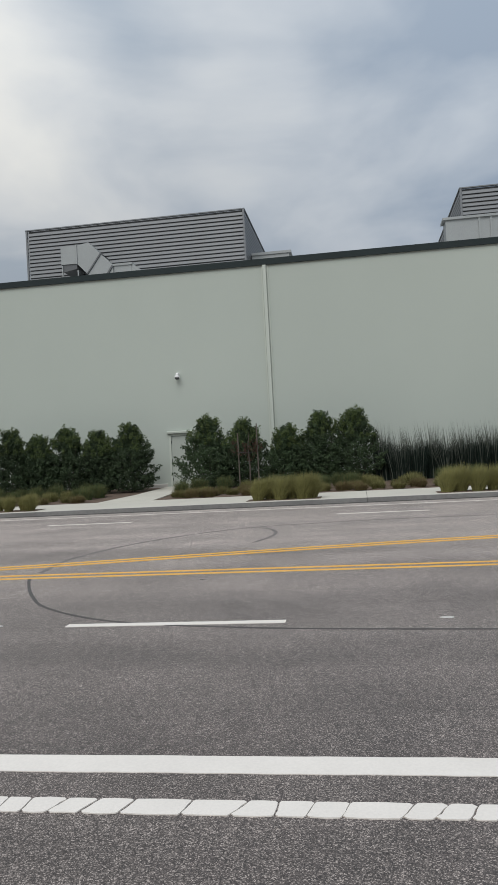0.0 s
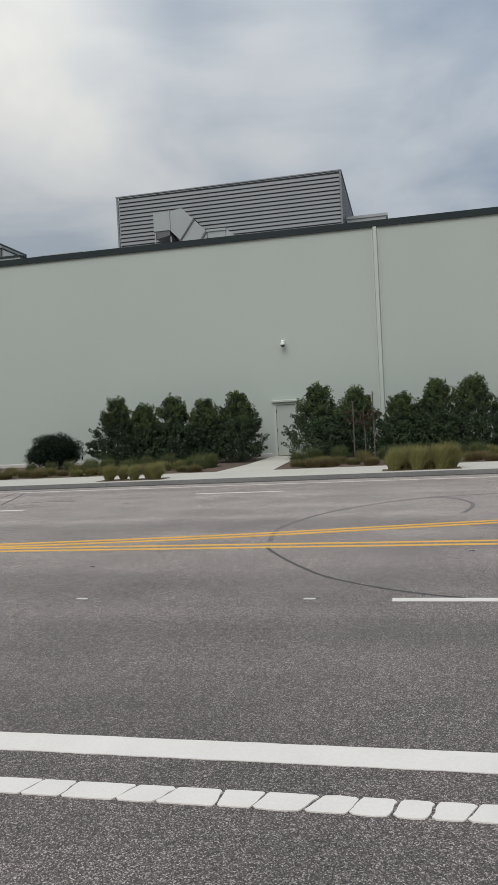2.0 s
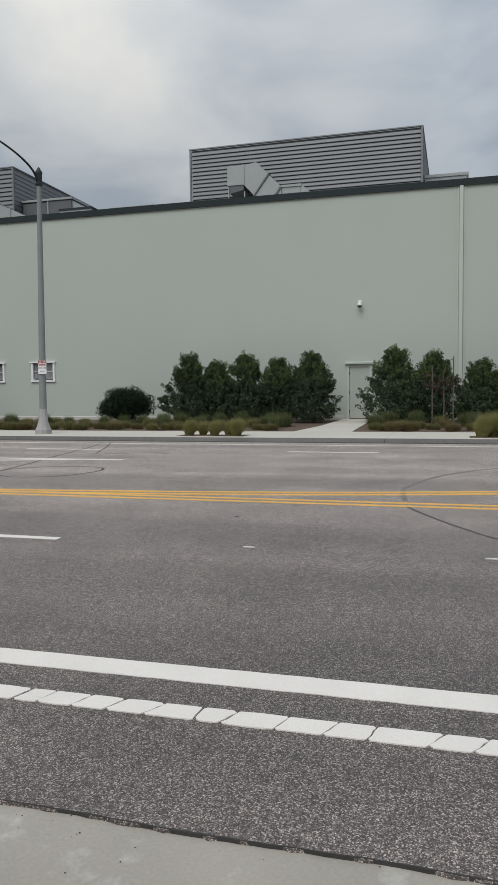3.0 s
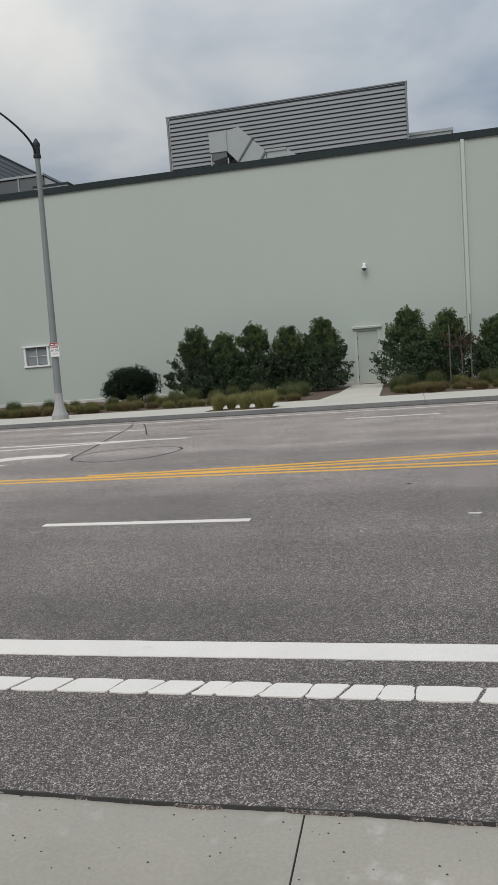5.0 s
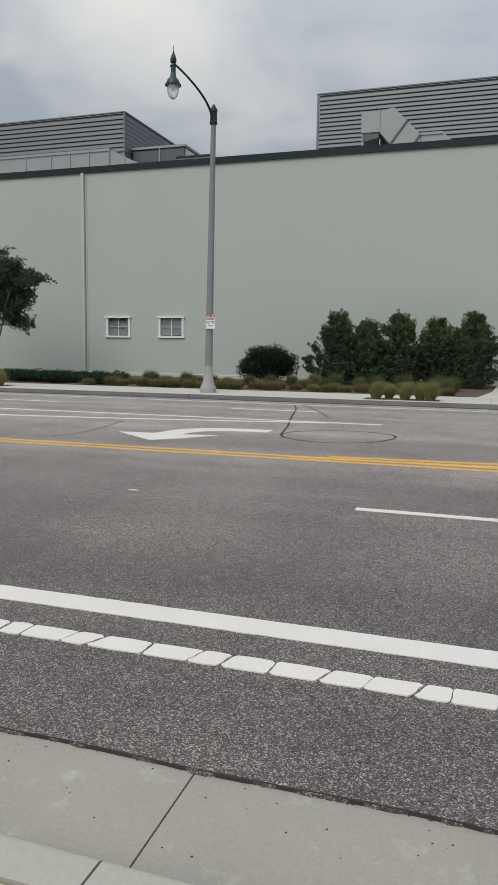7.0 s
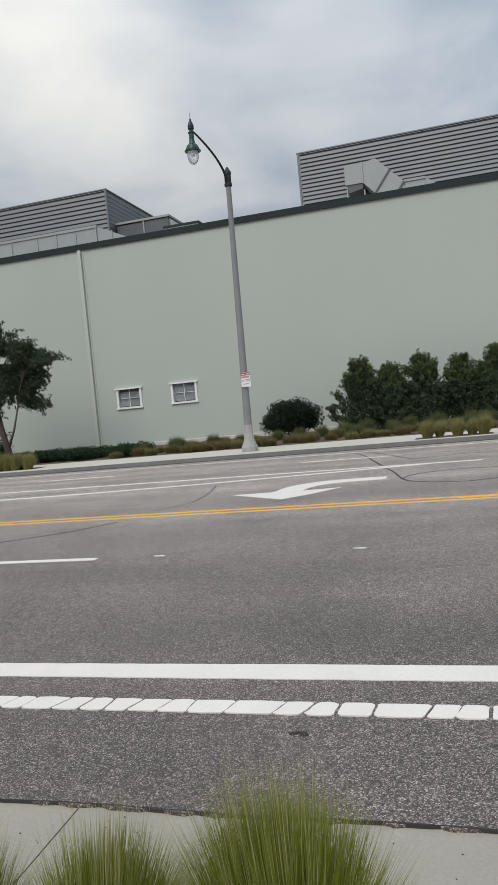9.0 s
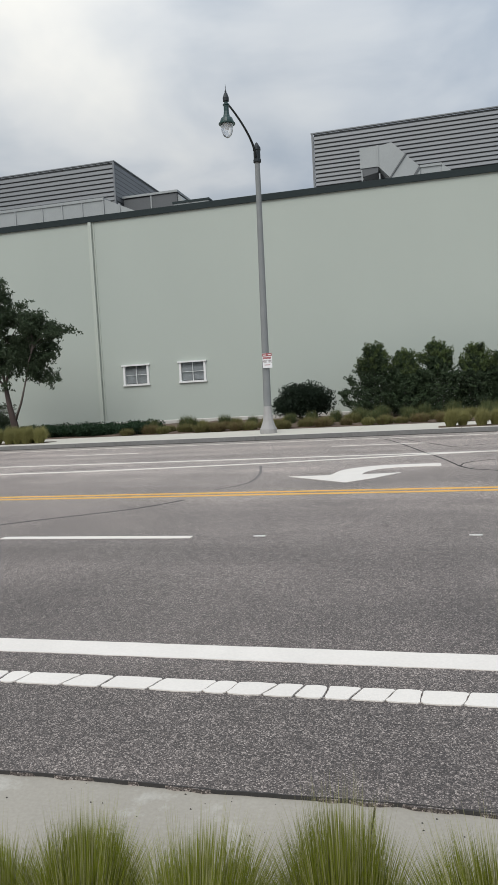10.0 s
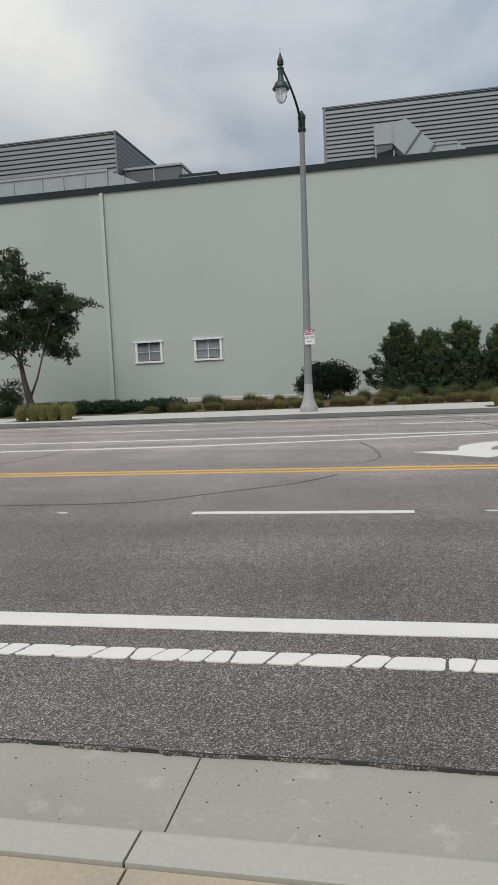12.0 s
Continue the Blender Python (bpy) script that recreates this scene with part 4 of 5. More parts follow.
def plenum_run():
    d = holder("plenum_duct", -33.0, 40.0, 9.6, "long galvanised duct with upright seams", "air duct")
    y0, y1 = 39.8, 41.6
    xs = [-46.0, -43.2, -40.6, -38.2, -36.0, -34.2, -32.9, -31.6, -30.25]
    for a, b in zip(xs, xs[1:]):
        roof_part(d, "panel", boxed(a + 0.01, b - 0.01, y0, y1, 10.4, 13.12), M_DUCT)
        roof_part(d, "seam", boxed(b - 0.035, b + 0.035, y0 - 0.05, y0 + 0.05, 10.4, 13.1), M_DUCT)
    roof_part(d, "lid", boxed(-46.05, -30.2, y0 - 0.06, y1, 13.121, 13.27), M_DUCT)
    roof_part(d, "sloped_end", prism(bmesh.new(), [(-30.21, 10.4), (-30.21, 13.2), (-28.3, 12.3), (-27.9, 11.8), (-27.9, 10.4)], "y", y0 + 0.03, y1), M_DUCT)
    roof_part(d, "seam", prism(bmesh.new(), [(-29.3, 10.4), (-29.3, 12.84), (-29.22, 12.8), (-29.22, 10.4)], "y", y0 - 0.02, y0 + 0.1), M_DUCT)
    roof_part(d, "support_leg", boxed(-46.0, -45.8, y0, y1, 9.6, 10.4), M_DARK_DUCT_AND_GAP)
    roof_part(d, "support_leg", boxed(-29.0, -28.8, y0 + 0.1, y1, 9.6, 10.4), M_DARK_DUCT_AND_GAP)
    # the boxed duct that runs away from the screen
    e = holder("side_duct", -29, 44.0, 9.6, "dark weathered duct with a chamfered end", "air duct")
    roof_part(e, "panel", boxed(-30.35, -28.55, 43.0, 45.5, 9.6, 13.9), M_DARK_DUCT_AND_GAP)
    roof_part(e, "panel", boxed(-28.5, -26.85, 43.0, 45.5, 9.6, 13.93), M_DARK_DUCT_AND_GAP)
    roof_part(e, "seam", boxed(-28.56, -28.48, 42.95, 45.52, 9.6, 13.96), M_DUCT)
    roof_part(e, "lid", prism(bmesh.new(), [(-30.4, 13.97), (-30.4, 14.1), (-26.78, 14.1), (-26.78, 13.97)], "y", 42.92, 45.55), M_DUCT)
    roof_part(e, "chamfered_end", prism(bmesh.new(), [(-26.845, 9.6), (-26.845, 13.93), (-26.0, 12.9), (-25.9, 9.6)], "y", 43.1, 45.4), M_DUCT)
    f = holder("roof_curb", -25, 42, 9.6, "low grey metal curb box on the roof", "roof curb", "low roof curbs")
    roof_part(f, "body", boxed(-26.1, -24.0, 40.2, 42.4, 9.6, 12.5), M_DUCT)
    roof_part(f, "lid", boxed(-26.15, -23.95, 40.15, 42.45, 12.501, 12.62), M_CAP)
    f = holder("roof_curb", -22, 42, 9.6, "low grey metal curb box on the roof", "roof curb", "low roof curbs")
    roof_part(f, "body", boxed(-23.2, -20.4, 41.0, 43.0, 9.6, 12.56), M_DUCT)
    roof_part(f, "lid", boxed(-23.25, -20.35, 40.95, 43.05, 12.561, 12.64), M_DUCT)


def right_units():
    f = holder("roof_curb", -3.6, 43.4, 9.6, "grey metal plenum box beside the louvre screen", "roof curb", "low roof curbs")
    roof_part(f, "body", boxed(-4.85, -2.62, 43.4, 46.0, 9.6, 13.45), M_DUCT)
    roof_part(f, "lid", boxed(-4.86, -2.5, 43.33, 46.05, 13.451, 13.6), M_DUCT)
    d = holder("plenum_box", 9, 40, 9.6, "galvanised plenum box with a riser pipe", "air duct")
    roof_part(d, "body", boxed(6.1, 12.5, 40.2, 41.2, 9.6, 13.5), M_DUCT)
    roof_part(d, "lid", boxed(5.95, 12.6, 40.1, 41.22, 13.501, 13.63), M_DUCT)
    for x in (7.8, 8.4, 10.4):
        roof_part(d, "seam", boxed(x, x + 0.1, 40.14, 40.25, 9.6, 13.5), M_DUCT)
    f = holder("roof_curb", 5.3, 42, 9.6, "low grey metal curb box on the roof", "roof curb", "low roof curbs")
    roof_part(f, "body", boxed(4.9, 6.0, 40.4, 42.4, 9.6, 12.3), M_DUCT)
    roof_part(f, "lid", boxed(4.85, 6.05, 40.35, 42.45, 12.301, 12.4), M_DUCT)


elbow_duct()
plenum_run()
right_units()

# ---- street lamp and its sign ----


def street_lamp(x, y):
    z = FWALK_Z
    s = holder("street_lamp", x, y, z, "tall grey street lamp with green acorn lantern on a curved arm", "street lamp")
    s.matrix_world = pose(x, y, z, 0, 0.7, 0)
    part("base", lathe(bmesh.new(), [(0.285, 0.0), (0.285, 0.14), (0.27, 0.17), (0.225, 0.26), (0.18, 0.4), (0.152, 0.58), (0.14, 0.8), (0.136, 0.88)], 10), M_POLEBASE, s, "pale flared ten-sided foot")
    part("pole", lathe(bmesh.new(), [(0.13, 0.881), (0.122, 1.6), (0.113, 3.2), (0.103, 5.0), (0.09, 7.0), (0.08, 8.85)], 20), M_POLE, s, smooth=False)
    part("collar", lathe(bmesh.new(), [(0.1, 8.62), (0.125, 8.65), (0.125, 8.72), (0.11, 8.74), (0.11, 9.0), (0.125, 9.02), (0.12, 9.1), (0.08, 9.16), (0.035, 9.24), (0.0, 9.27)], 16, cap=False), M_DARKMETAL, s, "dark bolted collar with pointed cap")
    tip = Vector((-0.2, -2.7, 9.57))
    start = Vector((-0.02, -0.1, 8.78))
    path = []
    for k in range(17):
        t = k / 16
        bend = t * 1.35
        path.append(start.lerp(tip, (1 - math.cos(bend)) / (1 - math.cos(1.35))))
        path[-1].z = start.z + (tip.z - start.z) * math.sin(bend) / math.sin(1.35)
    part("arm", tube(bmesh.new(), path, [0.042 - 0.014 * k / 16 for k in range(17)], 10), M_DARKMETAL, s, "slim dark curved arm", smooth=True)
    lx, ly = tip.x, tip.y
    L = part("lantern_body", lathe(bmesh.new(), [(0.000, 9.312), (0.065, 9.312), (0.073, 9.298), (0.086, 9.207), (0.112, 9.148), (0.163, 9.110), (0.194, 9.035), (0.202, 8.983), (0.237, 8.975), (0.237, 8.945), (0.172, 8.937)], 20, lx, ly, cap=False), M_GREEN, s, "dark green enamel lantern dome", smooth=False)
    part("neck", lathe(bmesh.new(), [(0.073, 9.298), (0.073, 9.463), (0.095, 9.470), (0.095, 9.500), (0.052, 9.515), (0.052, 9.568)], 16, lx, ly), M_GREEN, s)
    part("finial", lathe(bmesh.new(), [(0.052, 9.568), (0.086, 9.582), (0.090, 9.673), (0.065, 9.748), (0.052, 9.793), (0.030, 9.808), (0.026, 9.867), (0.010, 9.890), (0.005, 10.048)], 14, lx, ly), M_DARKMETAL, s, "dark pointed finial")
    part("globe", lathe(bmesh.new(), [(0.163, 8.945), (0.172, 8.870), (0.159, 8.758), (0.120, 8.653), (0.069, 8.593), (0.017, 8.570)], 20, lx, ly), M_GLOBE, s, "frosted tapered globe", smooth=True)
    part("lamp_holder", lathe(bmesh.new(), [(0.043, 8.810), (0.052, 8.923), (0.077, 8.945)], 12, lx, ly), M_WHITE, s)


def text_mesh(word, size):
    cu = bpy.data.curves.new("lettering", "FONT")
    cu.body, cu.size, cu.extrude, cu.align_x, cu.align_y = word, size, 0.0008, "CENTER", "CENTER"
    ob = bpy.data.objects.new("lettering", cu)
    scene.collection.objects.link(ob)
    me = bpy.data.meshes.new_from_object(ob.evaluated_get(bpy.context.evaluated_depsgraph_get()))
    bpy.data.objects.remove(ob)
    return me


def parking_sign(x, y):
    s = holder("parking_sign", x, y, 2.47, "white and red parking sign strapped to the lamp pole", "street sign", rz=4)
    part("plate", boxed(-0.155, 0.155, -0.004, 0.0, -0.235, 0.235), M_SIGN, s, bevel=0.001)
    part("red_band", boxed(-0.15, 0.15, -0.006, -0.0045, 0.135, 0.23), M_RED, s, "red band at the top")
    for a in (-0.075, 0.075):
        part("white_block", boxed(a - 0.05, a + 0.05, -0.008, -0.0065, 0.165, 0.195), M_SIGN, s)
    for k in range(8):
        part("letter_bar", boxed(-0.135 + 0.034 * k, -0.135 + 0.034 * k + 0.024, -0.006, -0.0045, 0.05 + 0.004 * (k % 3), 0.112), M_RED, s)
    me = text_mesh("ANY TIME", 0.1)
    t = link_mesh("lettering", me, M_BLACKINK, s, "dark red lettering reading ANY TIME")
    t.matrix_basis = Matrix.Translation((0, -0.006, -0.03)) @ Matrix.Rotation(radians(90), 4, "X") @ Matrix.Diagonal((0.66, 1.2, 1, 1))
    part("arrow_bar", boxed(-0.09, 0.09, -0.006, -0.0045, -0.15, -0.13), M_RED, s)
    for z in (-0.19, 0.19):
        bm = bmesh.new()
        box(bm, -0.17, -0.02, 0.001, 0.02, z - 0.01, z + 0.01)
        part("strap", bm, M_DARKMETAL, s, "dark steel strap")


street_lamp(-17.22, 23.1)
parking_sign(-17.1, 22.945)

# ---- plants ----


def leaf_mesh(centres, normals, length, width, rng, droop=0.3):
    """Folded diamond leaves: one per centre, turned roughly to its normal."""
    n = len(centres)
    c, nor = np.asarray(centres), np.asarray(normals)
    nor = nor + rng.normal(0, 0.55, (n, 3))
    nor /= np.linalg.norm(nor, axis=1)[:, None] + 1e-9
    d = rng.normal(0, 1, (n, 3))
    d[:, 2] -= droop
    d -= nor * (d * nor).sum(1)[:, None]
    d /= np.linalg.norm(d, axis=1)[:, None] + 1e-9
    w = np.cross(nor, d)
    ln = (length * rng.uniform(0.6, 1.25, n))[:, None]
    wd = (width * rng.uniform(0.7, 1.2, n))[:, None]
    v = np.stack([c - d * ln / 2, c + w * wd / 2 + nor * wd * 0.18 - d * ln * 0.05, c + d * ln / 2 - nor * ln * 0.1, c - w * wd / 2 + nor * wd * 0.18 - d * ln * 0.05], 1).reshape(-1, 3)
    i = np.arange(n)[:, None] * 4
    faces = np.concatenate([np.hstack([i, i + 1, i + 2]), np.hstack([i, i + 2, i + 3])])
    me = bpy.data.meshes.new("foliage")
    me.from_pydata(v.tolist(), [], faces.tolist())
    return me


def lobes_to_leaves(lobes, count, rng, shell=0.62, ragged=0.2):
    """Leaf centres and outward normals in the outer part of ellipsoid lobes (x, y, z, rx, ry, rz), with sprays that stick out."""
    vol = np.array([l[3] * l[4] + l[4] * l[5] + l[3] * l[5] for l in lobes])
    pick = rng.choice(len(lobes), count, p=vol / vol.sum())
    L = np.asarray(lobes)[pick]
    u = rng.normal(0, 1, (count, 3))
    u /= np.linalg.norm(u, axis=1)[:, None]
    tuft = np.sin(u[:, 0] * 9 + L[:, 0] * 7) * np.cos(u[:, 1] * 8 + L[:, 2] * 5) * np.sin(u[:, 2] * 10 + L[:, 1] * 3)
    r = (shell + (1 - shell) * rng.uniform(0, 1, count) ** 0.6) * (1 + ragged * tuft + 0.05 * rng.normal(0, 1, count))
    c = L[:, :3] + u * r[:, None] * L[:, 3:]
    nor = u / L[:, 3:]
    nor /= np.linalg.norm(nor, axis=1)[:, None]
    return c, nor


def sprays(base_pts, rng, n_each, length, up=0.75):
    """Leaf centres set along short shoots that stand out of the crown."""
    c, nor = [], []
    for p in base_pts:
        d = rng.normal(0, 0.5, 3)
        d[2] = abs(d[2]) + up
        d /= np.linalg.norm(d)
        for k in range(n_each):
            c.append(np.asarray(p) + d * length * (k + 1) / n_each + rng.normal(0, 0.035, 3))
            nor.append(d * 0.3 + rng.normal(0, 1, 3))
    return np.array(c), np.array(nor)


def holly(x, y, h, w, seed, label, lean=0.0, mat=None):
    rng = np.random.default_rng(seed)
    z = bed_z(y)
    s = holder("holly_shrub", x, y, z, label, "shrub", "shrubs along the wall")
    tops = [(lean, 0.0, h)] + [(sg * rng.uniform(0.2, 0.34) * w, rng.uniform(-0.2, 0.15), h * rng.uniform(0.62, 0.86)) for sg in (-1, 1)]
    phase = rng.uniform(0, 6.28, 3)

    def reach(k, a):
        """How far the crown spreads at the height k of its own, towards the bearing a."""
        body = (0.78 + 0.22 * k / 0.22) if k < 0.22 else (1 - ((k - 0.22) / 0.8) ** 1.2) ** 0.85
        return 0.5 * w * body * (1 + 0.13 * np.sin(2 * a + phase[0] + 3 * k) + 0.12 * np.sin(3 * a + phase[1] - 5 * k) + 0.1 * np.sin(7 * k + phase[2]))

    c, nor, young, young_nor = [], [], [], []

    def shoot(p, d, length, n, tip):
        """Leaves set round a short shoot from p along d."""
        for q in range(n):
            f = (q + rng.uniform(0, 1)) / n
            o = rng.normal(0, 1, 3)
            o -= d * o.dot(d)
            o /= np.linalg.norm(o) + 1e-9
            at = p + d * length * f + o * (0.055 + 0.03 * (1 - f))
            fresh = tip and f > 0.45
            (young if fresh else c).append(at)
            (young_nor if fresh else nor).append(o * 0.7 + d * 0.6)

    for n in range(300):
        k, a = rng.uniform(0.04, 0.97) ** 0.9, rng.uniform(0, 2 * np.pi)
        r = reach(k, a) * rng.choice((0.62, 0.8, 0.9, 0.98, 1.04))
        p = np.array([r * np.cos(a) + lean * k, 0.8 * r * np.sin(a), h * k * 0.92])
        d = np.array([np.cos(a), 0.8 * np.sin(a), 0.35 + 1.1 * k]) + rng.normal(0, 0.25, 3)
        d /= np.linalg.norm(d)
        shoot(p, d, rng.uniform(0.2, 0.46), 34, k > 0.6 and rng.uniform() < 0.7)
    for tx, ty, th in tops:
        for n in range(9):
            p = np.array([tx + rng.normal(0, 0.1), ty + rng.normal(0, 0.1), th * rng.uniform(0.8, 0.92)])
            d = np.array([rng.normal(0, 0.22), rng.normal(0, 0.22), 1.0])
            shoot(p, d / np.linalg.norm(d), rng.uniform(0.25, 0.46), 30, th > h * 0.7)
    for n in range(4200):
        k, a = rng.uniform(0.03, 0.9), rng.uniform(0, 2 * np.pi)
        r = reach(k, a) * rng.uniform(0.3, 0.86)
        c.append(np.array([r * np.cos(a) + lean * k, 0.8 * r * np.sin(a), h * k * 0.92]))
        nor.append(np.array([np.cos(a), np.sin(a), 0.5]))
    c, nor, young, young_nor = np.array(c), np.array(nor), np.array(young), np.array(young_nor)
    keep = c[:, 2] > 0.05
    link_mesh("foliage", leaf_mesh(c[keep], nor[keep], 0.12, 0.058, rng, -0.6), mat or M_HOLLY, s)
    link_mesh("new_growth", leaf_mesh(young, young_nor, 0.11, 0.05, rng, -0.8), M_HOLLY_NEW, s, "lighter yellow-green shoots at the top")
    bm = bmesh.new()
    for tx, ty, th in tops:
        tube(bm, [(tx * 0.2, ty * 0.2, -0.05), (tx * 0.5, ty * 0.5, th * 0.35), (tx + lean, ty, th * 0.88)], [0.035, 0.026, 0.008], 6)
    part("stem", bm, M_BARK, s)
    return s


for i, (hx, hh, hw, hl) in enumerate(((-14.35, 3.05, 2.1, "broad dark green holly shrub with dense leaves"), (-13.15, 2.7, 1.75, "dark green holly shrub in the row"),
                                      (-11.85, 3.0, 1.95, "tall dark green holly shrub with loose shoots"), (-10.35, 2.72, 1.6, "narrow dark green holly shrub in the row"),
                                      (-8.95, 3.0, 2.0, "dark green holly shrub with sparse side twigs"))):
    holly(hx, 30.4 + 0.15 * (i % 3), hh, hw, 11 + i, hl)
for i, (hx, hh, hw, hl) in enumerate(((-5.45, 3.1, 2.2, "dense dark green holly shrub beside the door"), (-4.0, 2.85, 2.15, "dark green holly shrub with yellow-green top"),
                                      (-2.1, 2.45, 1.7, "small dark green holly shrub near a downspout"), (-0.72, 3.0, 1.9, "tall dark green holly shrub with rounded top"),
                                      (0.72, 3.1, 2.2, "tall pointed dark green holly shrub"))):
    holly(hx, 30.45 + 0.12 * (i % 2), hh, hw, 31 + i, hl)


def round_shrub(x, y, h, w, seed, label, leaves=17000, mat=None, ragged=0.08):
    rng = np.random.default_rng(seed)
    s = holder("round_shrub", x, y, bed_z(y), label, "shrub")
    lobes = [(rng.uniform(-0.4, 0.4) * w * 0.62, rng.uniform(-0.3, 0.3), h * rng.uniform(0.22, 0.74), w * 0.2, w * 0.2, h * 0.22) for _ in range(26)]
    lobes += [(0, 0, h * 0.4, w * 0.42, 0.7, h * 0.4)]
    c, nor = lobes_to_leaves(lobes, leaves, rng, 0.25, ragged)
    c2, n2 = sprays([c[i] for i in rng.integers(0, len(c), 60)], rng, 7, 0.16, 0.5)
    c, nor = np.concatenate([c, c2]), np.concatenate([nor, n2])
    keep = c[:, 2] > 0.02
    link_mesh("foliage", leaf_mesh(c[keep], nor[keep], 0.11, 0.055, rng), mat or M_SHRUB, s)
    bm = bmesh.new()
    for k in range(5):
        a = k * 1.26
        tube(bm, [(0.08 * math.cos(a), 0.08 * math.sin(a), -0.04), (w * 0.25 * math.cos(a), 0.3 * math.sin(a), h * 0.5)], [0.03, 0.012], 6)
    part("stem", bm, M_BARK, s)


round_shrub(-17.3, 30.2, 1.75, 3.2, 71, "low rounded very dark green shrub by the wall")
round_shrub(-31.1, 29.0, 1.65, 2.0, 72, "sparse dark shrub with reddish twigs beside a tree", 1900, M_TREELEAF, 0.3)


def blades_mesh(n, height, spread, width, rng, base=0.12, lean=0.0, segs=3, flop=0.5, dome=0.25):
    """A tuft of tapering blades that fan out and arch over."""
    a = rng.uniform(0, 2 * np.pi, n)
    r0 = base * np.sqrt(rng.uniform(0, 1, n))
    out = spread * rng.uniform(0.05, 1.0, n) * (0.45 + 0.55 * r0 / max(base, 1e-6))
    hh = height * rng.uniform(0.6, 1.0, n) * (1 - dome * (out / spread) ** 2)
    d = np.stack([np.cos(a), np.sin(a)], 1)
    turn = a + np.pi / 2 + rng.normal(0, 0.8, n)
    wdir = np.stack([np.cos(turn), np.sin(turn)], 1)
    wd = width * rng.uniform(0.6, 1.3, n)
    verts, faces = [], []
    rows = []
    for k in range(segs + 1):
        t = k / segs
        off = r0 + out * (t ** 1.7)
        z = hh * (t - flop * 0.35 * t ** 3 * (out / spread))
        p = np.zeros((n, 3))
        p[:, :2] = d * off[:, None]
        p[:, 0] += lean * t ** 1.6
        p[:, 2] = z
        half = (wd / 2 * (1 - t) ** 0.7)[:, None]
        side = np.concatenate([wdir, np.zeros((n, 1))], 1)
        rows.append((p - side * half, p + side * half) if k < segs else (p,))
    count = 2 * segs + 1
    v = np.stack([q for row in rows for q in row], 1).reshape(-1, 3)
    for b in range(n):
        o = b * count
        for k in range(segs - 1):
            faces.append((o + 2 * k, o + 2 * k + 1, o + 2 * k + 3, o + 2 * k + 2))
        faces.append((o + 2 * segs - 2, o + 2 * segs - 1, o + 2 * segs))
    me = bpy.data.meshes.new("blades")
    me.from_pydata(v.tolist(), [], faces)
    return me


def tuft_kind(seed, height, spread, n, mats, name="bunch_grass", width=0.016, base=0.26, flop=1.5, dome=0.55, lean=0.0):
    """A clump as a thing of two layers of blades, kept as the first of its kind."""
    rng = np.random.default_rng(seed)
    t = new(name)
    t.empty_display_size = 0.2
    link_mesh("blades", blades_mesh(n, height, spread, width, rng, base, lean, 3, flop, dome), mats[0], t)
    link_mesh("seed_blades", blades_mesh(n // 3, height * 1.08, spread * 1.05, width * 0.8, rng, base, lean, 3, flop, dome * 0.8), mats[1], t, "paler seed-bearing blades")
    return t


TUFTS = [tuft_kind(101, 0.5, 0.36, 1100, (M_GRASS, M_GRASS_PALE)), tuft_kind(102, 0.43, 0.34, 1100, (M_GRASS_DRY, M_GRASS)),
         tuft_kind(103, 0.72, 0.4, 1000, (M_GRASS_SOFT, M_GRASS), width=0.011, base=0.22, flop=0.8, dome=0.55), tuft_kind(104, 0.4, 0.33, 1000, (M_GRASS, M_GRASS_DRY))]
TUFT_LABELS = ["olive green bunch grass clump in brown mulch", "brownish rounded bunch grass clump in mulch", "soft tall green grass clump in mulch", "short olive grass clump in brown mulch"]
TUFTS.append(tuft_kind(105, 0.86, 0.38, 1700, (M_GRASS_STRAW, M_GRASS_PALE), width=0.012, base=0.17, flop=0.8, dome=0.45, lean=0.1))
TUFT_LABELS.append('straw green grass clump at the kerb')
used = [False] * 5


def tuft(kind, x, y, scale=1.0, z=None, turn=0.0, label="", group="grass clumps in the bed"):
    z = bed_z(y) if z is None else z
    m = pose(x, y, z, 0, 0, turn)
    ob = TUFTS[kind]
    if used[kind]:
        ob = copy_thing(ob, m)
    ob.matrix_basis = m @ Matrix.Scale(scale, 4)
    used[kind] = True
    return tagged(ob, label or TUFT_LABELS[kind], "grass clump", group)


rng_t = random.Random(21)
x = -23.5
while x < 10.5:
    if not -9.0 < x < -6.3:
        row_y = 26.15 + rng_t.uniform(-0.25, 0.3)
        tuft(rng_t.choice((0, 1, 1, 1, 3, 3)), x, row_y, rng_t.uniform(0.7, 1.05), turn=rng_t.uniform(0, 360))
        if rng_t.random() < 0.95:
            tuft(rng_t.choice((0, 1, 3, 2)), x + rng_t.uniform(-0.3, 0.3), row_y + rng_t.uniform(0.85, 1.3), rng_t.uniform(0.75, 1.0) if x > -15.5 else rng_t.uniform(0.7, 0.9), turn=rng_t.uniform(0, 360))
        if rng_t.random() < 0.95:
            tuft(rng_t.choice((2, 2, 2, 0)), x + rng_t.uniform(-0.4, 0.4), row_y + rng_t.uniform(1.8, 2.7), rng_t.uniform(0.75, 1.05) if x > -15.5 else rng_t.uniform(0.7, 0.95), turn=rng_t.uniform(0, 360))
    x += rng_t.uniform(0.52, 0.86)

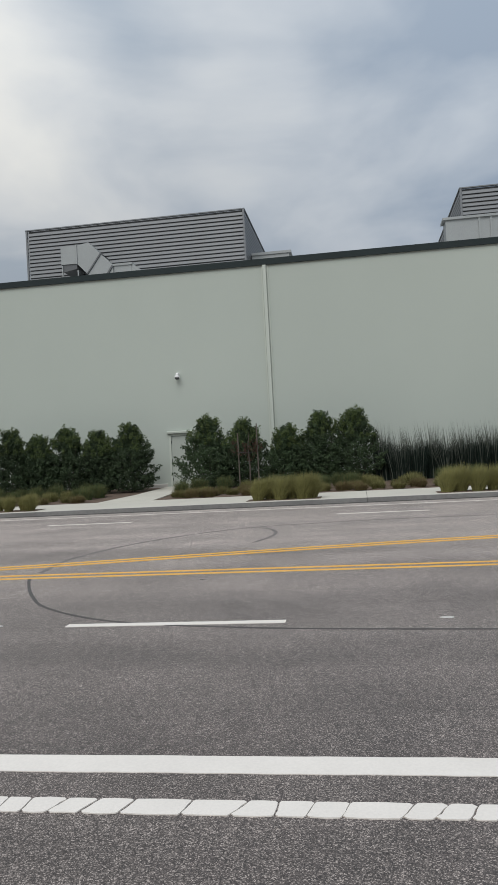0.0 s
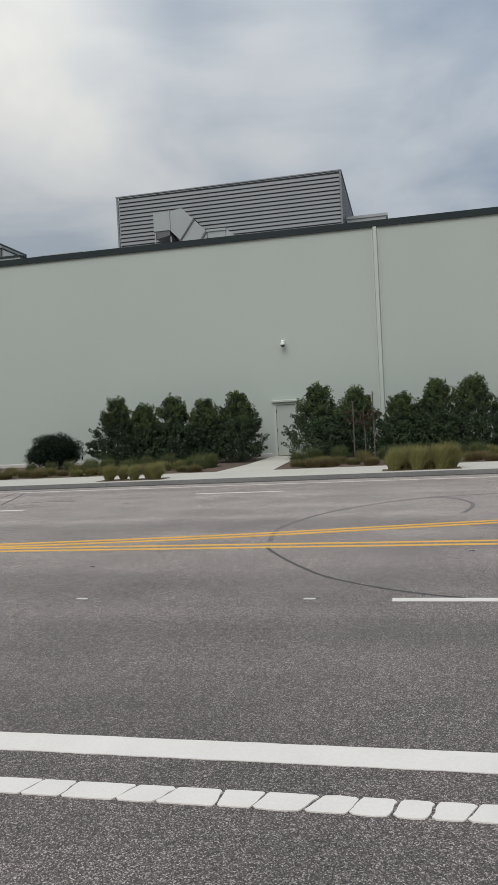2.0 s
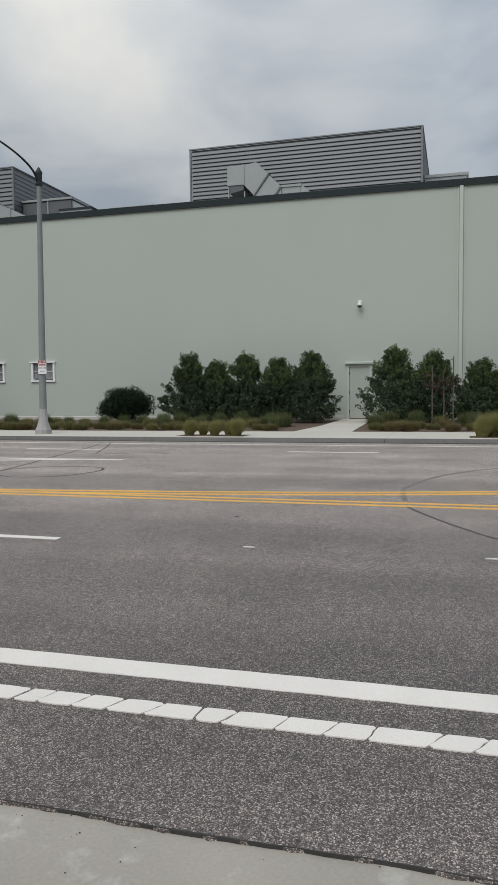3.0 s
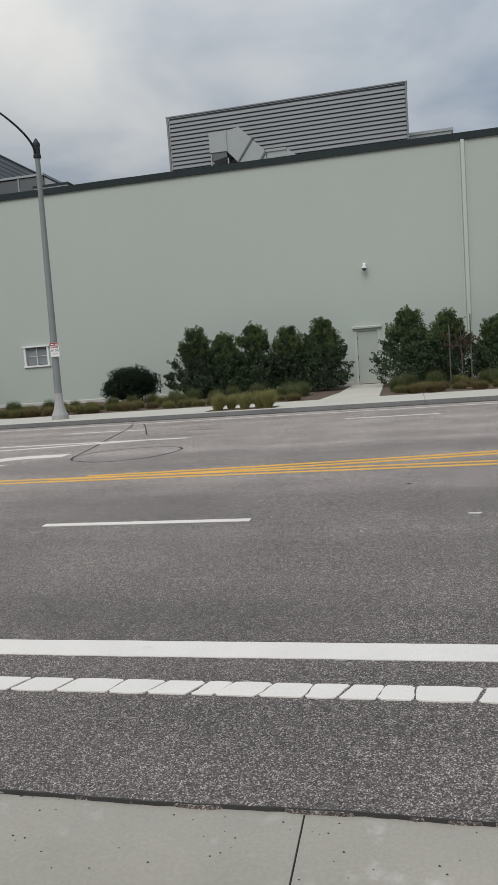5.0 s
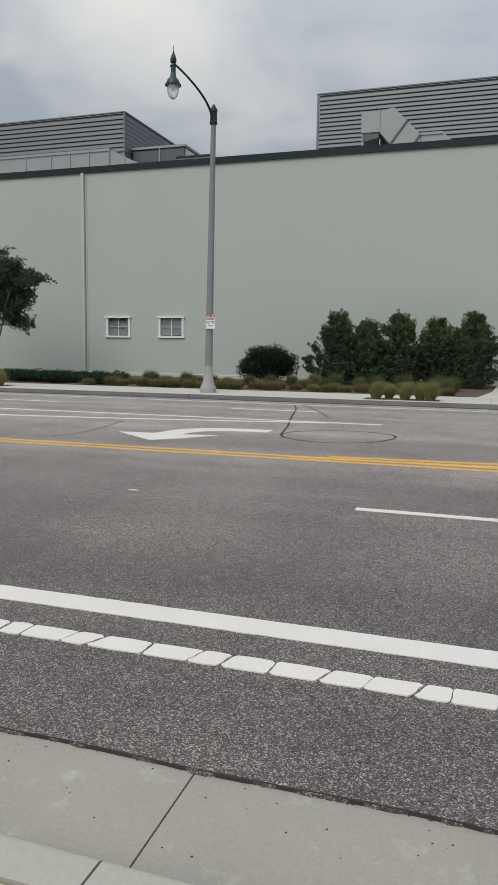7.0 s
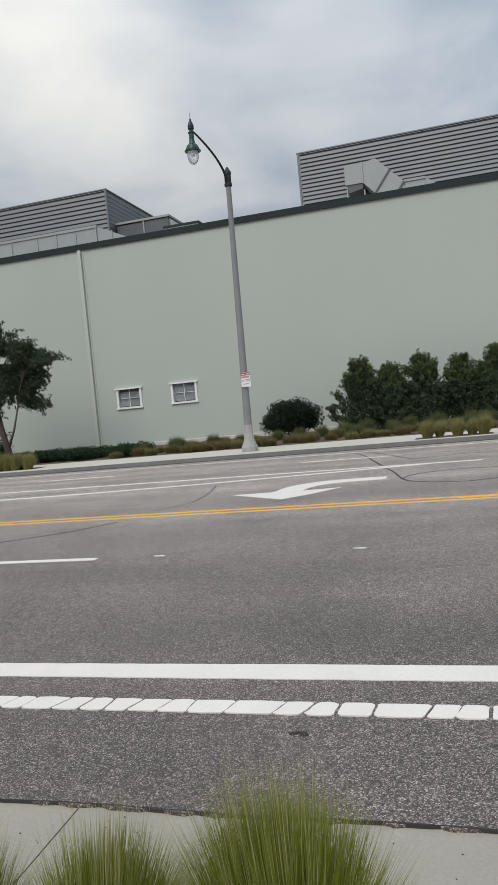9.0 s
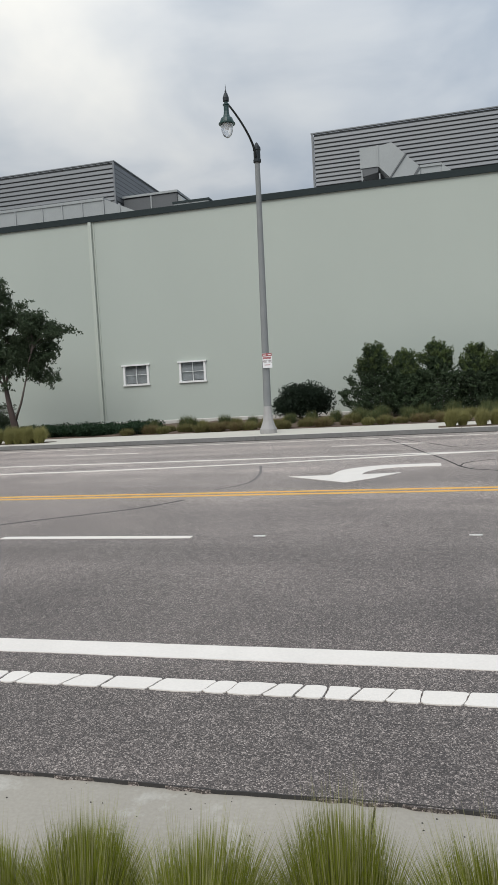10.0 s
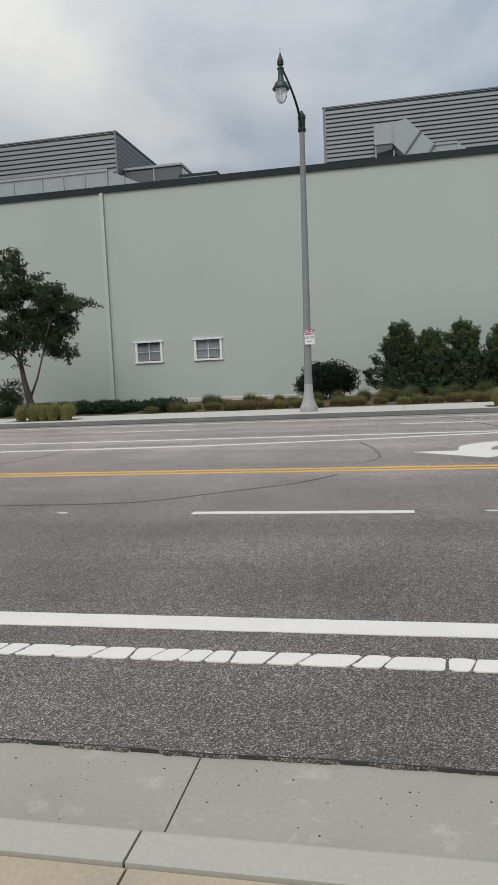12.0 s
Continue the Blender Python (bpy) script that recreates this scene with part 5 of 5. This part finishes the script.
# clumps that stand in openings of the far sidewalk beside the kerb
for x, y, s in ((-11.5, 22.55, 0.95), (-11.15, 22.9, 0.8), (-10.62, 22.5, 0.9), (-10.2, 22.75, 0.85), (-9.88, 22.5, 0.98)):
    tuft(4, x, y, s * 0.8, FWALK_Z - 0.01, (x * 777) % 50 - 25, "straw green grass clump at the kerb", "grass clumps at the kerb")
for x, y, s in ((-2.35, 22.6, 1.0), (-2.0, 22.9, 1.05), (-1.65, 22.55, 1.05), (-1.3, 22.85, 1.05), (-0.95, 22.6, 1.12), (-0.72, 22.75, 1.1),
                (3.4, 22.6, 1.1), (3.8, 22.8, 1.15), (4.3, 22.6, 1.1), (4.8, 22.8, 1.1), (5.3, 22.6, 1.0)):
    tuft(4, x, y, s * 0.95, FWALK_Z - 0.01, (x * 913) % 60 - 30, "thick straw green grass clump at the kerb", "grass clumps at the kerb")
for x, y, s in [(-27.15 + 0.2 * k + 0.05 * (k % 3), 22.85 + 0.4 * (k % 2), (0.92, 1.02, 0.8, 0.97, 0.88)[k % 5]) for k in range(9)]:
    tuft(4, x, y, s * 0.85, FWALK_Z - 0.01, (x * 531) % 60 - 30, "pale straw green grass clump at the kerb", "grass clumps at the kerb")


def soil_patch(x0, x1, y0, y1):
    bm = boxed(x0, x1, y0, y1, 0.0, FWALK_Z + 0.006)
    tagged(part("tree_well", bm, M_SOIL), "brown soil well cut in the sidewalk", "planting bed", kind="structure")


soil_patch(-11.85, -9.6, 22.25, 23.1)
soil_patch(-2.7, -0.4, 22.3, 23.15)
soil_patch(3.1, 5.6, 22.3, 23.1)
soil_patch(-27.6, -25.2, 22.7, 23.6)


def reed_bed():
    rng = np.random.default_rng(55)
    x = 1.9
    while x < 12.5:
        s = holder("horsetail_clump", x, 30.0 + rng.uniform(-0.3, 0.5), bed_z(30), "tall dark horsetail reeds against the wall", "reeds", "horsetail reeds")
        tall = rng.uniform(0.88, 1.1)
        link_mesh("foliage", blades_mesh(900, 1.75 * tall, 0.36, 0.026, rng, 0.4, segs=3, flop=0.1), M_REED, s)
        link_mesh("pale_foliage", blades_mesh(130, 2.45 * tall, 0.42, 0.03, rng, 0.42, -0.12, segs=4, flop=0.1, dome=0.1), M_REEDTIP, s, "pale upright reed tips")
        x += rng.uniform(0.5, 0.72)


reed_bed()


def low_hedge(x0, x1, y0, y1, h, seed):
    rng = np.random.default_rng(seed)
    s = holder("ground_cover", (x0 + x1) / 2, (y0 + y1) / 2, bed_z((y0 + y1) / 2), "low dark green ground cover along the wall", "ground cover", kind="stuff")
    hx, hy = (x1 - x0) / 2, (y1 - y0) / 2
    lobes = []
    for _ in range(int((x1 - x0) * 13)):
        r = rng.uniform(0.28, 0.42)
        lobes.append((rng.uniform(-hx + 0.2, hx - 0.2), rng.uniform(-hy + 0.2, hy - 0.2), h * rng.uniform(0.25, 0.6), r, r, h * rng.uniform(0.4, 0.6)))
    c, nor = lobes_to_leaves(lobes, int((x1 - x0) * 2600), rng, 0.5)
    keep = c[:, 2] > 0.0
    link_mesh("foliage", leaf_mesh(c[keep], nor[keep], 0.1, 0.06, rng), M_HEDGE, s)


low_hedge(-37, -22.6, 26.0, 28.2, 0.5, 81)


def street_tree(x, y, seed):
    rng = np.random.default_rng(seed)
    s = holder("street_tree", x, y, bed_z(y), "small broadleaf tree with forked reddish trunk and uneven crown", "tree")
    z0 = 0.0
    limbs, ends = [], []
    fork = Vector((0.2, 0, 0.62))
    part("trunk", tube(bmesh.new(), [(0.27, 0, -0.1), (0.24, 0, 0.3), fork, (0.04, 0, 1.35), (-0.12, 0.05, 2.2)], [0.21, 0.175, 0.15, 0.115, 0.085], 10), M_REDBARK, s, "reddish leaning trunk", smooth=True)
    knot = Vector((-0.12, 0.05, 2.2))
    mains = [(fork, Vector((1.05, -0.2, 2.5)), 0.06), (Vector((1.05, -0.2, 2.5)), Vector((1.6, -0.3, 3.9)), 0.042), (knot, Vector((-1.4, -0.2, 3.6)), 0.055), (knot, Vector((0.1, 0.35, 4.2)), 0.06), (knot, Vector((-0.7, 0.2, 4.6)), 0.06)]
    for root, tip, r in mains:
        mid = root.lerp(tip, 0.5) + Vector((rng.normal(0, 0.06), rng.normal(0, 0.06), -0.08))
        limb = part("limb", tube(bmesh.new(), [root, mid, tip], [r, r * 0.75, r * 0.5], 8), M_BARK, s, smooth=True)
        for k in range(0 if root is fork else 8):
            a = mid.lerp(tip, rng.uniform(0.1, 1.0))
            b = a + Vector((rng.normal(0, 0.8), rng.normal(0, 0.6), rng.uniform(0.1, 1.3)))
            part("twig", tube(bmesh.new(), [a, a.lerp(b, 0.5) + Vector((0, 0, 0.08)), b], [r * 0.4, r * 0.25, 0.008], 6), M_BARK, limb, smooth=True)
            ends.append(b)
    lobes = []
    anchors = ((1.75, 0, 3.7), (1.3, -0.3, 4.5), (0.7, 0.2, 5.1), (0.9, -0.3, 3.5), (0.1, 0.2, 4.1), (-0.2, 0, 5.3), (-0.9, 0.2, 5.9), (-0.6, -0.3, 4.6), (-1.4, 0.1, 5.0),
               (-1.9, 0, 4.2), (-1.1, -0.3, 3.6), (-2.4, 0.1, 5.2), (-1.7, 0, 6.1), (0.15, 0, 2.7), (1.2, 0.1, 2.95), (0.25, -0.25, 3.2), (-2.6, 0, 3.9), (-0.2, 0.1, 6.2), (-0.4, 0, 2.95), (2.05, 0.1, 4.3), (1.75, -0.1, 4.8), (1.55, 0, 2.6), (-2.9, 0, 4.8), (0.35, 0, 4.6), (-1.0, 0, 6.7), (-0.3, 0.2, 3.5), (-1.6, 0.1, 3.1), (0.9, 0.2, 4.1), (-0.1, -0.2, 4.9), (1.7, 0, 2.95), (-1.1, 0, 2.8), (-1.3, 0.2, 4.3), (0.5, 0.2, 3.7))
    for ax, ay, az in anchors:
        for _ in range(4):
            r = rng.uniform(0.24, 0.46)
            lobes.append((ax + rng.normal(0, 0.25), ay + rng.normal(0, 0.3), az + rng.normal(0, 0.2), r, r, r * 0.75))
    for e in ends:
        r = rng.uniform(0.2, 0.34)
        lobes.append((e.x, e.y, e.z, r, r, r * 0.8))
    c, nor = lobes_to_leaves(lobes, 17000, rng, 0.3)
    c2, n2 = sprays([c[i] for i in rng.integers(0, len(c), 950)], rng, 14, 0.4, -0.5)
    link_mesh("crown", leaf_mesh(np.concatenate([c, c2]), np.concatenate([nor, n2]), 0.17, 0.06, rng, droop=0.9), M_TREELEAF, s, "dull green leafy crown with gaps")


street_tree(-29.22, 27.0, 91)


def staked_sapling(x, y):
    rng = np.random.default_rng(17)
    s = holder("staked_sapling", x, y, bed_z(y), "young thin tree with reddish leaves tied between stakes", "tree")
    part("trunk", tube(bmesh.new(), [(0, 0, -0.05), (0.02, 0, 0.9), (-0.03, 0.02, 1.7), (0.05, 0, 2.3)], [0.03, 0.025, 0.018, 0.006], 8), M_BARK, s)
    for dx, h in ((-0.42, 2.25), (0.36, 2.6)):
        part("stake", lathe(bmesh.new(), [(0.024, -0.1), (0.024, h), (0.018, h + 0.03)], 8, dx, 0.0), M_STAKE, s, "round weathered wooden stake")
    part("tie", tube(bmesh.new(), [(-0.42, -0.03, 1.5), (0, -0.04, 1.45), (0.36, -0.03, 1.52)], [0.01, 0.01, 0.01], 6), M_BACKING, s)
    lobes = [(rng.normal(0, 0.28), rng.normal(0, 0.15), rng.uniform(1.1, 2.0), 0.2, 0.16, 0.16) for _ in range(12)]
    c, nor = lobes_to_leaves(lobes, 230, rng, 0.3)
    link_mesh("crown", leaf_mesh(c, nor, 0.11, 0.06, rng), M_REDLEAF, s, "sparse reddish brown leaves")


staked_sapling(-3.55, 29.1)

# feather grass beside the near walk


def feather_clump(x, y, h, w, seed, lean):
    rng = np.random.default_rng(seed)
    s = holder("feather_grass", x, y, WALK_Z - 0.04, "bright green feathery grass clump beside the kerb", "grass clump", "feather grass by the walk")
    link_mesh("blades", blades_mesh(4200 if w < 0.2 else 7500, h * 0.95, w, 0.0045, rng, w * 0.42, lean, segs=5, flop=0.4), M_FEATHER, s)
    link_mesh("seed_blades", blades_mesh(1000, h * 1.08, w * 1.15, 0.003, rng, w * 0.42, lean, segs=5, flop=0.4), M_FEATHER_TIP, s, "pale straw seed blades")


for i, (x, y, h, w, lean) in enumerate(((-10.87, 1.2, 0.7, 0.22, -0.01), (-11.3, 1.25, 0.55, 0.19, 0.03), (-11.66, 1.22, 0.54, 0.19, -0.03), (-11.97, 1.24, 0.58, 0.16, 0.0),
                                        (-12.27, 1.2, 0.51, 0.19, 0.03), (-12.56, 1.24, 0.49, 0.16, 0.02), (-12.78, 1.2, 0.44, 0.15, -0.02), (-13.02, 1.23, 0.43, 0.15, 0.0))):
    feather_clump(x, y, h, w, 200 + i, lean)


def fallen_leaf(x, y, turn):
    bm = bmesh.new()
    pts = [(-0.03, 0, 0.004), (-0.01, 0.017, 0.012), (0.018, 0.012, 0.009), (0.03, 0, 0.002), (0.015, -0.015, 0.01), (-0.012, -0.014, 0.006)]
    v = [bm.verts.new(p) for p in pts]
    mid = bm.verts.new((0, 0, 0.001))
    for k in range(6):
        bm.faces.new((v[k], v[(k + 1) % 6], mid))
    tube(bm, [(0.03, 0, 0.003), (0.06, 0.006, 0.006), (0.095, 0.012, 0.004)], [0.0016, 0.0014, 0.001], 5)
    ob = part("fallen_leaf", bm, M_DRYLEAF)
    ob.matrix_world = pose(x, y, road_z(EDGE) - 0.012 - 0.012, 0, 0, turn) @ Matrix.Scale(1.25, 4)
    tagged(ob, "pale dry fallen leaf with a brown rotten spot on the gutter", "leaf")
    bm = bmesh.new()
    spot = [bm.verts.new((-0.004 + 0.011 * math.cos(q) * (1 + 0.25 * math.sin(3 * q)), -0.003 + 0.008 * math.sin(q), 0.009 + 0.003 * math.cos(2 * q))) for q in [k * math.pi / 4 for k in range(8)]]
    bm.faces.new(spot)
    part("rotten_spot", bm, M_REDBARK, ob, "dark brown rotten spot")


fallen_leaf(-7.755, 1.96, 25)


def grit():
    rng = random.Random(77)
    vs, fs = [], []
    for _ in range(520):
        x = rng.uniform(-18, 3)
        y = KERB + 0.08 + (EDGE - KERB - 0.05) * rng.random() ** 0.6
        t = (y - KERB - 0.1) / (EDGE + 0.03 - KERB - 0.1)
        z = road_z(EDGE) - 0.035 + 0.023 * max(0, t)
        r = rng.uniform(0.0018, 0.0052)
        o = len(vs)
        vs += [(x - r, y, z), (x, y - r * 0.8, z), (x + r * 1.2, y, z), (x, y + r, z), (x, y, z + r * 0.9)]
        fs += [(o, o + 1, o + 4), (o + 1, o + 2, o + 4), (o + 2, o + 3, o + 4), (o + 3, o, o + 4)]
    for _ in range(700):
        x = rng.uniform(-18, 3)
        y = EDGE + 0.025 + rng.uniform(-0.016, 0.012)
        z = road_z(EDGE) - 0.012
        r = rng.uniform(0.004, 0.012)
        o = len(vs)
        vs += [(x - r, y, z), (x, y - r * 0.6, z), (x + r * 1.4, y, z), (x, y + r * 0.6, z), (x, y, z + r * 0.7)]
        fs += [(o, o + 1, o + 4), (o + 1, o + 2, o + 4), (o + 2, o + 3, o + 4), (o + 3, o, o + 4)]
    me = bpy.data.meshes.new("gutter_grit")
    me.from_pydata(vs, [], fs)
    tagged(link_mesh("gutter_grit", me, M_PEBBLE), "dark grit and crumbs along the gutter edge", "grit", kind="stuff")


grit()

# ---- the broken white line: one piece of paint after another ----


def broken_line():
    rng = random.Random(13)
    g = holder("broken_edge_line", 0, 0, 0, "white line cracked across into many short blocks", "road marking", kind="structure")
    x, y0, y1 = -24.0, 3.178, 3.312
    mid = (y0 + y1) / 2
    skew, gap = 0.02, 0.003
    while x < 7.0:
        ln = rng.choice((0.13, 0.15, 0.17, 0.2, 0.22, 0.24, 0.27)) * rng.uniform(0.92, 1.08)
        skew2, gap2 = rng.choice((0.004, 0.016, 0.022, 0.028, 0.033)), rng.choice((0.0025, 0.0045, 0.006, 0.008))
        j = [rng.uniform(-0.004, 0.004) for _ in range(10)]
        xa, xb, r = x + gap, x + ln - gap2, rng.uniform(0.009, 0.02)
        out = [(xa - skew + r, y0 + j[0] * 0.5), (xa + ln * 0.4, y0 - 0.003 + j[1]), (xb - skew2 - r * 0.7, y0 + j[2] * 0.5), (xb - skew2, y0 + r * 0.8),
               (xb - skew2 * 0.3 + j[3], mid - 0.02), (xb + skew2 * 0.4 + j[4], mid + 0.025), (xb + skew2, y1 - r), (xb + skew2 - r, y1 + j[5] * 0.5),
               (xa + ln * 0.55, y1 + 0.003 + j[6]), (xa + skew + r * 0.7, y1 + j[7] * 0.5), (xa + skew, y1 - r * 0.8), (xa + skew * 0.4 + j[8], mid + 0.022), (xa - skew * 0.3 + j[9], mid - 0.022), (xa - skew, y0 + r)]
        bm = prism(bmesh.new(), out, "z", 0.0, 1.0)
        for v in bm.verts:
            v.co.z = road_z(v.co.y) + (0.006 if v.co.z > 0.5 else -0.015)
        part("paint_block", bm, M_PAINT, g)
        skew, gap = skew2, gap2
        x += ln


broken_line()
